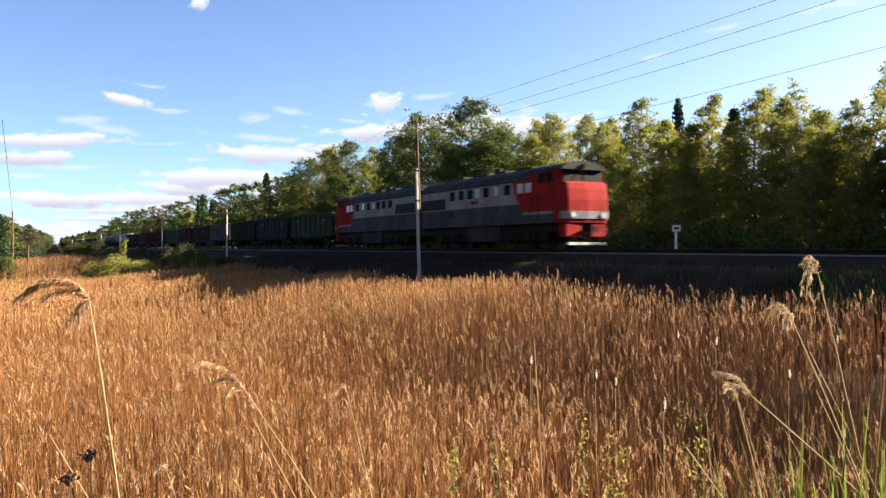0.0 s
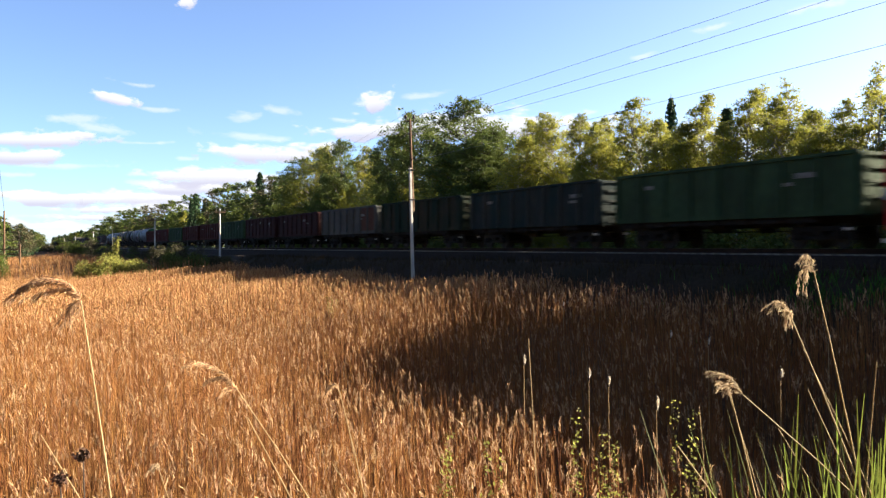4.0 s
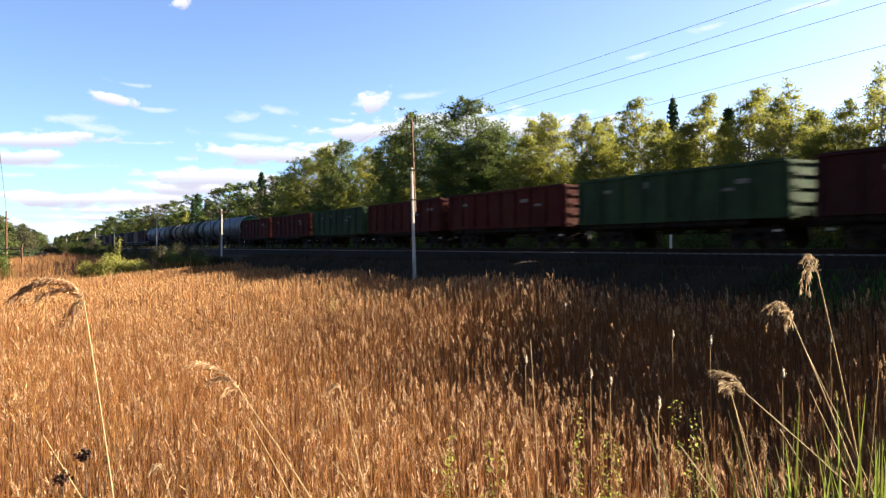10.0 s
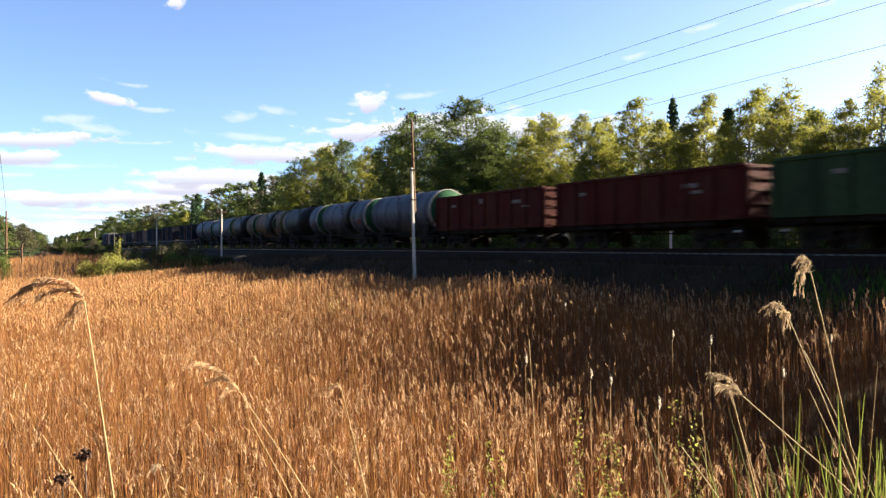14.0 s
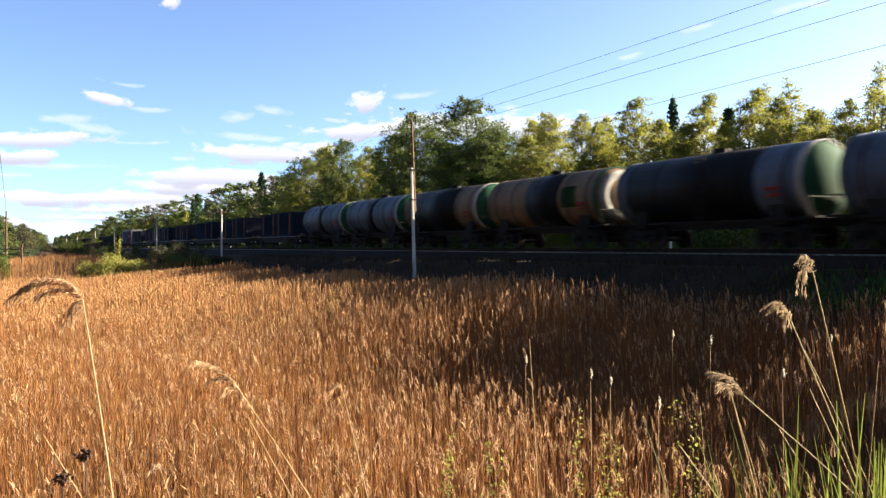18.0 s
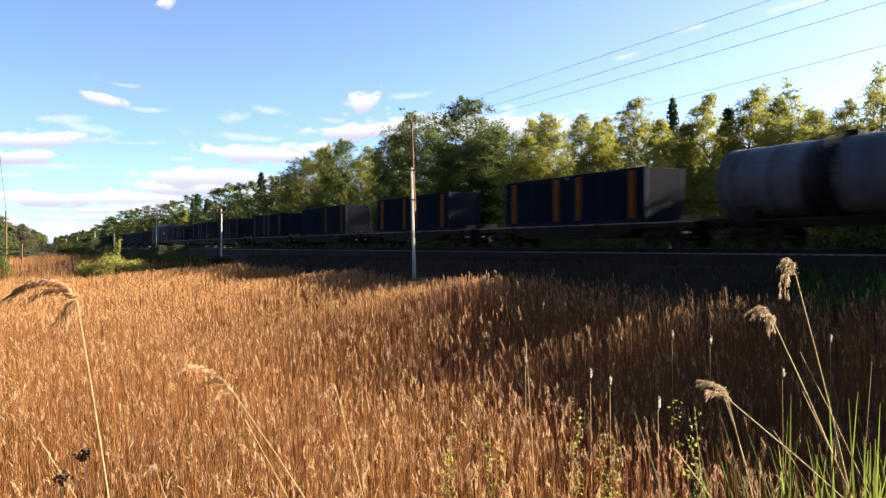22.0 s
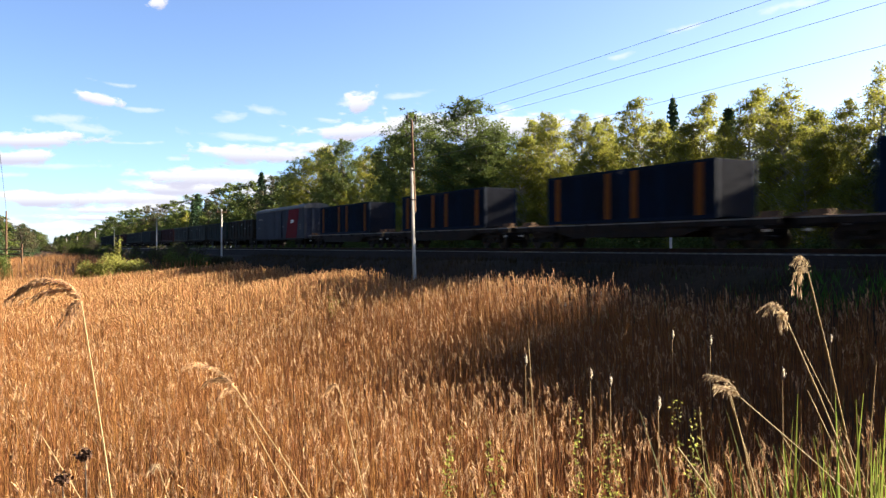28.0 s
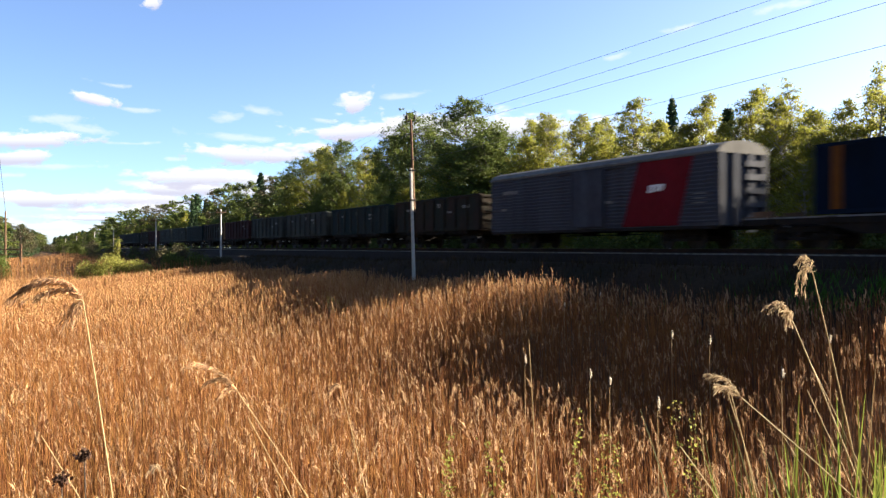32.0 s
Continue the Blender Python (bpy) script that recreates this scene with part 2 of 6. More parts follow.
# ---- track ----
def track():
    along = Matrix.Translation(at(0, TRACK, 0)) @ pose(0, 0, 0, 0, 0, HEADING)
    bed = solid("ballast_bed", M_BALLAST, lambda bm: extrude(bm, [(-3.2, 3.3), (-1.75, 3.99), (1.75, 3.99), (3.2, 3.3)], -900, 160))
    bed.matrix_world = along
    tagged(bed, "shade-darkened ballast bed under the railway track", "ballast", kind="structure")
    for y, word in ((-0.76, "near"), (0.76, "far")):
        prof = [(-0.07, 4.05), (0.07, 4.05), (0.07, 4.07), (0.012, 4.09), (0.012, 4.19), (0.037, 4.2), (0.037, 4.238), (-0.037, 4.238), (-0.037, 4.2), (-0.012, 4.19), (-0.012, 4.09), (-0.07, 4.07)]
        r = solid("rail", M_RAIL, lambda bm: extrude(bm, [(a + y, b) for a, b in prof], -900, 160))
        r.matrix_world = along
        tagged(r, "rusty steel rail with a polished head on concrete sleepers", "rail", "rails of the track", kind="structure")
        part("rail_head", "rail_head" + word, M_RAILTOP, r, lambda bm: box(bm, -900, 160, y - 0.03, y + 0.03, 4.238, 4.242))
    sl = new("sleepers")
    sl.matrix_world = along
    tagged(sl, "row of pale concrete sleepers half sunk in ballast", "sleepers", kind="structure")

    def one(bm):
        extrude(bm, [(-1.35, 3.88), (-1.35, 4.03), (-0.5, 4.05), (-0.3, 4.01), (0.3, 4.01), (0.5, 4.05), (1.35, 4.03), (1.35, 3.88)], -0.13, 0.13)
    for i in range(170):
        part("sleeper", "sleeper", M_SLEEPER, sl, one, m=Matrix.Translation((-80 + 0.545 * i, 0, 0)))

    def rest(bm):
        for i in range(300):
            box(bm, -80.7 - 0.545 * i, -80.44 - 0.545 * i, -1.35, 1.35, 3.88, 4.04)
    part("far_sleepers", "far_sleepers", M_SLEEPER, sl, rest)["kind"] = "stuff"


track()


# ---- reed bed ----
M_STEM = mat("dry reed stem", (0.205, 0.089, 0.030), 0.7, 0, 0.3, 3, 0.25, 0, (0.15, 0.064, 0.022), leaf=0.08, random_by="island")
# lower stems: the reeds' shade on each other is put into this darker colour
M_STEMLOW = mat("self-shaded lower reed stem", (0.165, 0.07, 0.024), 0.8, 0, 0.3, 3, 0.25, 0, (0.115, 0.049, 0.018), leaf=0.1, random_by="island")
M_PLUME = mat("dry reed plume", (0.365, 0.232, 0.135), 0.9, 0, 0.35, 3, 0.25, 0, (0.26, 0.162, 0.092), leaf=0.3, random_by="island")
M_FARSTEM = mat("paler far reed stem", (0.27, 0.13, 0.05), 0.8, 0, 0.14, 3, 0.1, 0, (0.225, 0.107, 0.041), leaf=0.15, random_by="island")
M_FARPLUME = mat("even-toned far reed plume", (0.34, 0.20, 0.10), 0.9, 0, 0.14, 3, 0.1, 0, (0.28, 0.16, 0.08), leaf=0.25, random_by="island")
M_DRYLEAF = mat("dry reed leaf", (0.20, 0.083, 0.026), 0.75, 0, 0.3, 3, 0.25, 0, (0.13, 0.054, 0.018), leaf=0.2, random_by="island")


def reeds(rng, xs, ys, near, tall=1.62, w=0.0040, short=1.0):
    """Verts and material numbers of reeds standing at xs, ys; near ones have more leaves and fuller plumes."""
    n = len(xs)
    s, p = xs * U.x + ys * U.y, xs * N.x + ys * N.y
    base = np.stack((xs, ys, height(s, p) - 0.05), 1)
    h = tall * (1 + (0.13 if near else 0.07) * rng.standard_normal(n)) * (0.92 + 0.16 * np.sin(xs * 0.35 + 1.3) * np.sin(ys * 0.28)) * short
    lean = np.stack((-0.02 + 0.04 * rng.standard_normal(n), 0.04 * rng.standard_normal(n), np.zeros(n)), 1)
    up = np.array((0, 0, 1.0))
    mid = base + up * (h * 0.45)[:, None] + lean * (h * 0.36)[:, None]
    top = base + up * h[:, None] + lean * (h * 1.3)[:, None]
    ang = 0.55 + rng.uniform(-0.8, 0.8, n)      # most blades half turned to the light
    side = np.stack((np.cos(ang), np.sin(ang), np.zeros(n)), 1)
    V, I = [], []

    def add(q, k):
        V.append(q)
        I.append(np.full(len(q), k))
    if near:
        # round stems: two faces meeting in a ridge
        ridge = np.stack((np.sin(ang), -np.cos(ang), np.zeros(n)), 1)
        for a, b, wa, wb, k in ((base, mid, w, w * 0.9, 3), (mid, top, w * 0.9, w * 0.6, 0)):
            for e in (-1, 1):
                q = np.stack((a + side * wa * e, a + ridge * wa, b + ridge * wb, b + side * wb * e), 1)
                add(q, k)
    else:
        # lower half takes the shade-darkened stem colour
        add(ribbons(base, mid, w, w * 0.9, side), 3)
        add(ribbons(mid, top, w * 0.9, w * 0.6, side), 0)
    has = rng.random(n) < (0.24 if near else 0.5)
    T, hs = top[has], side[has]
    m = len(T)
    droop = np.stack((-0.2 + 0.4 * rng.standard_normal(m), 0.35 * rng.standard_normal(m), np.zeros(m)), 1)
    size = (0.20 if near else 0.25) * rng.uniform(0.5, 1.3, m)
    strands = 12 if near else 4
    for k in range(strands):
        # a spindle of hanging strands, widest below its middle
        f = k / (strands - 1)
        a = T - up * (size * (0.9 - 0.85 * f))[:, None] + droop * (size * 0.25 * f)[:, None] + rng.standard_normal((m, 3)) * (size * 0.07 * (1 - 0.7 * f))[:, None]
        d = droop * (0.18 + 0.35 * f) + up * (0.8 - 0.4 * f) + 0.17 * rng.standard_normal((m, 3))
        b = a + d * (size * rng.uniform(0.28, 0.55, m))[:, None]
        an = rng.uniform(0, math.pi, m)
        sd = np.stack((np.cos(an), np.sin(an), 0.2 * rng.standard_normal(m)), 1)
        wd = size * (0.036 if near else 0.085)
        add(ribbons(a, b, wd * rng.uniform(0.6, 1.3, m), wd * 0.35, sd), 1)
    for k in range(1):
        on = rng.random(n) < (0.16 if near else 0.5)
        f = rng.uniform(0.25, 0.85, on.sum())[:, None]
        a = base[on] * (1 - f) + mid[on] * f if k % 2 else mid[on] * (1 - f) + top[on] * f
        an = rng.uniform(0, math.tau, on.sum())
        d = np.stack((np.cos(an), np.sin(an), rng.uniform(2.0, 5.0, on.sum())), 1) * 0.3
        ln = rng.uniform(0.12, 0.34, on.sum())[:, None]
        sd = np.stack((-np.sin(an), np.cos(an), np.zeros(on.sum())), 1)
        add(ribbons(a, a + d * ln, w * 1.1, w * 0.3, sd), 2)
    return np.concatenate(V), np.concatenate(I)


def scatter(rng, count, d0, d1, half, power=1.0):
    """Places in a wedge before the road, denser towards it."""
    d = d0 + (d1 - d0) * rng.random(count) ** power
    return rng.uniform(-half, half, count) * d - 0.04 * d, d


SWAYING = []


def reed_bed():
    rng = np.random.default_rng(4)
    for i in range(3):
        x, y = scatter(rng, 17000, 6.2, 34, 0.72, 0.9)
        p = x * N.x + y * N.y
        keep = (p < 17.5 + rng.standard_normal(len(p)) * 0.4)
        # a wetter patch by the road, where the reeds stay low and single tall stems stand out
        patch = smooth01(0.08, 0.28, x / y) * (1 - smooth01(13.0, 17.0, y))
        keep &= rng.random(len(p)) > 0.2 * patch
        low = np.where(rng.random(len(p)) < 0.08, 1.0, 1 - 0.22 * patch) * (1 - 0.06 * smooth01(11.0, 15.0, p))
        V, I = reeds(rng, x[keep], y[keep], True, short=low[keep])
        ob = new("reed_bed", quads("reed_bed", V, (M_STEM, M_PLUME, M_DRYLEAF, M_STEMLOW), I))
        tagged(ob, "dense bed of dry golden reeds with feathery plumes", "reeds", "swaying reeds of the marsh", kind="stuff")
        SWAYING.append(ob)
    x, y = rng.uniform(-120, 40, 26000), rng.uniform(6.5, 150, 26000)
    p = x * N.x + y * N.y
    keep = (p < 17.3) & (np.abs(x + 0.04 * y) > 0.70 * y)
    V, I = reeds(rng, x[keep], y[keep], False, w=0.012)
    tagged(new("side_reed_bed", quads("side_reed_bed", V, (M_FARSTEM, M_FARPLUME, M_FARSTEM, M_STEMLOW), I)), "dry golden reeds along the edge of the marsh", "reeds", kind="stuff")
    for d0, d1, count, w in ((28, 72, 80000, 0.007), (65, 260, 46000, 0.016)):
        x, y = scatter(rng, count, d0, d1, 0.72, 0.8)
        p = x * N.x + y * N.y
        keep = (p < 17.5 + rng.standard_normal(len(p)) * 0.4)
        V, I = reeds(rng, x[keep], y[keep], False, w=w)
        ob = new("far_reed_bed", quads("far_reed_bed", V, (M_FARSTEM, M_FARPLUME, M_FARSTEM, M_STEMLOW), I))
        tagged(ob, "far dry golden reeds across the marsh", "reeds", kind="stuff")


reed_bed()


# ---- rolling stock ----
KEYED = []        # vehicles and loads: thing, way along the track at the start, height
WHEELS = {}         # wheelsets by where they sit in their bogie


def wheelset(bm):
    tube(bm, (0, -0.95, 0), (0, 0.95, 0), 0.08, sides=8)
    for y in (-0.79, 0.79):
        for y0, y1, r in ((-0.065, 0.065, 0.475), (-0.03 if y > 0 else -0.09, 0.09 if y < 0 else 0.03, 0.17)):
            tube(bm, (0, y + y0, 0), (0, y + y1, 0), r, sides=20)
    for k in range(4):
        a = k * math.pi / 2
        box(bm, 0.3 * math.cos(a) - 0.04, 0.3 * math.cos(a) + 0.04, -0.87, -0.85, 0.3 * math.sin(a) - 0.04, 0.3 * math.sin(a) + 0.04)


def bogie_frame(bm):
    for y in (-1.02, 1.02):
        for z0, z1, x0, x1 in ((0.66, 0.84, -1.1, 1.1), (0.34, 0.46, -0.55, 0.55)):
            box(bm, x0, x1, y - 0.09, y + 0.09, z0, z1)
        for x in (-1, 1):
            tube(bm, (x * 0.5, y, 0.4), (x * 0.8, y, 0.75), 0.08, sides=6)
        for k in range(3):
            tube(bm, (-0.2 + 0.2 * k, y, 0.44), (-0.2 + 0.2 * k, y, 0.68), 0.075, sides=6)
    box(bm, -0.24, 0.24, -1.1, 1.1, 0.52, 0.86)


def bogie(parent, x, base=0.925):
    b = part("bogie", "bogie", M_UNDER, parent, bogie_frame, m=Matrix.Translation((x, 0, 0)), bevel=0.0)
    for k, dx in enumerate((-base, base)):
        w = part("wheelset", "wheelset", M_WHEEL, b, wheelset, m=Matrix.Translation((dx, 0, 0.475)))
        WHEELS.setdefault(dx, []).append(w)
        for y in (-1.02, 1.02):
            part("axle_box", "axle_box", M_UNDER, b, lambda bm: tube(bm, (0, -0.13, 0), (0, 0.13, 0), 0.15, sides=10), m=Matrix.Translation((dx, y, 0.475)))
    return b


def coupler(parent, x, way):
    def build(bm):
        box(bm, 0, 0.42, -0.10, 0.10, 0.93, 1.15)
        box(bm, 0.40, 0.62, -0.2, 0.16, 0.88, 1.22)
        tube(bm, (0.1, -0.45, 0.95), (0.5, -0.40, 0.55), 0.03, sides=6)
    part("coupler", "coupler", M_UNDER, parent, build, m=pose(x, 0, 0, 0, 0, 0 if way > 0 else 180))


def ladder_mesh(bm, h0, h1, rungs):
    for y in (-0.2, 0.2):
        box(bm, -0.02, 0.02, y - 0.02, y + 0.02, h0, h1)
    for k in range(rungs):
        z = h0 + 0.12 + k * (h1 - h0 - 0.2) / (rungs - 1)
        box(bm, -0.018, 0.018, -0.2, 0.2, z - 0.018, z + 0.018)


def vehicle(name, s_mid, label, category, group=""):
    ob = new(name)
    ob.empty_display_size = 0.3
    tagged(ob, label, category, group)
    KEYED.append((ob, s_mid, RAIL))
    return ob


def marks(parent, spots, material=None, y=-1.6):
    """Unreadable lettering as plain bars."""
    for x, z, w, h in spots:
        part("lettering_bar", "bar%.2f_%.2f" % (w, h), material or M_MARK, parent, lambda bm: box(bm, -w / 2, w / 2, -0.004, 0.004, -h / 2, h / 2), m=Matrix.Translation((x, y, z)))


def gondola(s_front, paint, words, rib_paint=None, seed=0):
    L, W = 12.73, 1.56
    rnd = random.Random(seed)
    pm = PAINT[paint]
    w = vehicle("gondola_wagon", s_front - L / 2, words, "wagon", "open wagons of the train")
    part("floor", "g_floor", M_UNDER, w, lambda bm: (box(bm, -L / 2, L / 2, -1.45, 1.45, 1.22, 1.30), box(bm, -L / 2 - 0.1, L / 2 + 0.1, -0.2, 0.2, 0.85, 1.22)))
    for y in (-1, 1):
        part("side_wall", "g_side%d" % y, pm, w, lambda bm: (box(bm, -L / 2, L / 2, y * 1.43 - 0.02, y * 1.43 + 0.02, 1.25, 3.40), box(bm, -L / 2, L / 2, y * 1.47 - 0.05, y * 1.47 + 0.05, 1.20, 1.42)))
        part("top_rail", "g_top%d" % y, pm, w, lambda bm: box(bm, -L / 2 - 0.03, L / 2 + 0.03, y * 1.46 - 0.07, y * 1.46 + 0.07, 3.36, 3.50), bevel=0.015)
        for k in range(9):
            x = -L / 2 + 0.12 + k * (L - 0.24) / 8
            part("rib", "g_rib%d" % y, PAINT[rib_paint] if rib_paint else pm, w, lambda bm: (box(bm, -0.11, 0.11, y * 1.45 - 0.02, y * 1.45 + 0.02, 1.3, 3.38), box(bm, -0.06, 0.06, min(y * 1.46, y * W), max(y * 1.46, y * W), 1.25, 3.37)), m=Matrix.Translation((x, 0, 0)))
    for e in (-1, 1):
        part("end_wall", "g_end", pm, w, lambda bm: box(bm, -0.02, 0.02, -1.42, 1.42, 1.25, 3.42), m=Matrix.Translation((e * (L / 2 - 0.02), 0, 0)))
        for z in (1.32, 1.85, 2.4, 2.9, 3.38):
            part("end_rib", "g_endrib", pm, w, lambda bm: box(bm, -0.08, 0.08, -1.40, 1.40, -0.06, 0.06), m=Matrix.Translation((e * (L / 2), 0, z)), bevel=0.015)
        for y in (-1.45, 1.45):
            part("corner_post", "g_corner", pm, w, lambda bm: box(bm, -0.10, 0.10, -0.06, 0.06, 1.25, 3.42), m=Matrix.Translation((e * (L / 2), y, 0)), bevel=0.01)
        part("ladder", "g_ladder", pm, w, lambda bm: ladder_mesh(bm, 1.1, 3.4, 7), m=Matrix.Translation((e * (L / 2 + 0.12), -1.15, 0)))
        part("step", "g_step", M_UNDER, w, lambda bm: (box(bm, -0.2, 0.2, -1.5, -1.4, 0.6, 0.64), box(bm, -0.2, -0.17, -1.46, -1.43, 0.6, 1.22), box(bm, 0.17, 0.2, -1.46, -1.43, 0.6, 1.22)), m=Matrix.Translation((e * (L / 2 - 0.45), 0, 0)))
        bogie(w, e * 4.325)
        coupler(w, e * L / 2, e)
        # added silver bar standing for sunlit bits of the bogie
        part("end_lamp_bracket", "g_glint", M_SILVER, w, lambda bm: box(bm, -0.28, 0.02, -0.02, 0.02, -0.05, 0.05), m=Matrix.Translation((e * (L / 2 - 0.5), -1.2, 0.72)))
    part("brake_gear", "g_brake", M_UNDER, w, lambda bm: (tube(bm, (-1.2, -0.5, 0.85), (-0.2, -0.5, 0.85), 0.2, sides=10), tube(bm, (0.6, 0.4, 0.8), (1.3, 0.4, 0.8), 0.15, sides=10), tube(bm, (-3.2, -0.25, 0.7), (3.2, -0.25, 0.7), 0.025, sides=5)))
    for k in range(7):
        x = -L / 2 + 0.12 + (k + 0.5) * (L - 0.24) / 8
        part("floor_hatch", "g_hatch", M_UNDER, w, lambda bm: (box(bm, -0.65, 0.65, -1.40, -1.36, 0.98, 1.22), box(bm, -0.05, 0.05, -1.42, -1.34, 0.9, 1.25)), m=Matrix.Translation((x, 0, 0)))
    if paint == "grey":
        for x0, x1 in ((3.25, 4.55), (4.81, 6.1)):
            part("rust_panel", "g_rust%.1f" % x0, PAINT["rustpanel"], w, lambda bm: box(bm, x0, x1, -1.462, -1.455, 1.45, 3.34), "rust red replaced side panel")
    if rnd.random() < 0.85:
        spots = [(rnd.uniform(2.2, 4.8), 2.75, 0.9, 0.2), (rnd.uniform(2.2, 4.8), 2.45, 0.6, 0.14), (-3.9 + rnd.uniform(-0.5, 0.5), 2.8, 0.55, 0.18), (rnd.uniform(-1.5, 0.8), 2.95, 0.4, 0.3)]
        marks(w, spots[:rnd.choice((2, 3, 4))], y=-1.475)
    return w


def lathe_patch(bm, x0, x1, r, a0, a1):
    """A thin curved panel on a barrel, between two angles round it."""
    rows = [[bm.verts.new((x, rr * math.cos(a), rr * math.sin(a))) for a in np.linspace(a0, a1, 7) for rr in (r,)] for x in (x0, x1)]
    for k in range(6):
        bm.faces.new((rows[0][k], rows[0][k + 1], rows[1][k + 1], rows[1][k]))
    bmesh.ops.solidify(bm, geom=bm.faces[:], thickness=0.006)


def tank(s_front, paint, stain, words, red=False, plate=None):
    L, R, zc = 11.0, 1.5, 2.72
    w = vehicle("tank_wagon", s_front - L / 2, words, "tank wagon", "tank wagons of the train")
    P = PAINT

    def barrel(bm):
        lathe(bm, [(-L / 2 + 0.45, R)] + [(-L / 2 + 0.45 + k * (L - 0.9) / 8, R) for k in range(1, 8)] + [(L / 2 - 0.45, R)], 36)
    part("barrel", "t_barrel", P[paint], w, barrel, m=Matrix.Translation((0, 0, zc)), smooth=True)
    if stain:
        a, b = stain
        part("spill_stain", "t_stain%.1f%.1f" % (a, b), P["soot"], w, lambda bm: lathe(bm, [(a, R - 0.02), (a, R + 0.006), (b, R + 0.006), (b, R - 0.02)], 36), m=Matrix.Translation((0, 0, zc)), smooth=True)
    for e in (-1, 1):
        def cap(bm):
            pr = [(L / 2 - 0.45, R - 0.004)] + [(L / 2 - 0.45 + 0.5 * math.sin(a), R * math.cos(a)) for a in (0.2, 0.45, 0.7, 0.95, 1.2, 1.4)] + [(L / 2 + 0.05, 0)]
            lathe(bm, [(e * x, r) for x, r in pr], 36)
        part("end_cap", "t_cap%d" % e, (P["tan"] if plate else P["endgreen"]) if e > 0 else P[paint], w, cap, m=Matrix.Translation((0, 0, zc)), smooth=True)
        part("end_ring", "t_ring%d" % e, (P["endgreen"] if plate else P["cream"]) if e > 0 else P[paint], w, lambda bm: lathe(bm, [(e * (L / 2 - 0.52), R - 0.01), (e * (L / 2 - 0.52), R + 0.022), (e * (L / 2 - 0.28), R + 0.022), (e * (L / 2 - 0.28), R - 0.03)], 36), m=Matrix.Translation((0, 0, zc)), smooth=True)
        if e > 0 and plate:
            part("end_rim", "t_rim", P["cream"], w, lambda bm: lathe(bm, [(L / 2 - 0.10, R * 0.865), (L / 2 - 0.075, R * 0.86), (L / 2 + 0.0, R * 0.60), (L / 2 - 0.03, R * 0.58)], 36), m=Matrix.Translation((0, 0, zc)), smooth=True)
        part("saddle", "t_saddle", M_UNDER, w, lambda bm: (box(bm, -0.5, 0.5, -1.3, 1.3, 0.95, 1.25), box(bm, -0.4, 0.4, -1.15, -0.85, 1.2, 1.75), box(bm, -0.4, 0.4, 0.85, 1.15, 1.2, 1.75)), m=Matrix.Translation((e * 3.9, 0, 0)))
        for x in (2.6, 4.4):
            part("strap", "t_strap", M_UNDER, w, lambda bm: lathe(bm, [(-0.05, R), (-0.05, R + 0.012), (0.05, R + 0.012), (0.05, R)], 36), m=Matrix.Translation((e * x, 0, zc)), smooth=True)
        bogie(w, e * 3.9)
        coupler(w, e * (L / 2 - 0.1), e)
        part("end_platform", "t_plat", M_UNDER, w, lambda bm: (box(bm, -0.35, 0.35, -1.45, 1.45, 1.16, 1.24), box(bm, -0.02, 0.02, -1.45, 1.45, 1.95, 2.0), box(bm, -0.02, 0.02, -1.45, -1.41, 1.2, 2.0), box(bm, -0.02, 0.02, 1.41, 1.45, 1.2, 2.0)), m=Matrix.Translation((e * (L / 2 + 0.05), 0, 0)))
        part("step", "g_step", M_UNDER, w, lambda bm: None, m=Matrix.Translation((e * (L / 2 - 0.45), 0, 0)))
    part("sill", "t_sill", M_UNDER, w, lambda bm: box(bm, -L / 2 - 0.35, L / 2 + 0.35, -0.22, 0.22, 0.85, 1.2))
    for y in (-1.35,):
        part("walkway_rail", "t_rail", M_UNDER, w, lambda bm: box(bm, -L / 2, L / 2, y - 0.03, y + 0.03, 1.1, 1.18))
    part("manhole", "t_dome", P["soot"], w, lambda bm: (tube(bm, (0, 0, zc + R - 0.05), (0, 0, zc + R + 0.18), 0.36, sides=16), tube(bm, (0.9, 0, zc + R - 0.02), (0.9, 0, zc + R + 0.16), 0.1, sides=10)))
    part("ladder", "t_ladder", M_UNDER, w, lambda bm: ladder_mesh(bm, 1.2, 4.2, 9), m=pose(0.3, -1.62, 0, 0, 0, 90))
    if red:
        marks(w, [(L / 2 - 1.6, 2.35, 0.75, 0.16), (L / 2 - 1.5, 2.1, 0.6, 0.14)], M_REDMARK, -1.49)
    if plate:
        part("green_plate", "t_plate", PAINT["plategreen"], w, lambda bm: lathe_patch(bm, 2.25, 3.55, R + 0.008, 2.75, 3.5), "green painted panel", m=Matrix.Translation((0, 0, zc)), smooth=True)
    return w


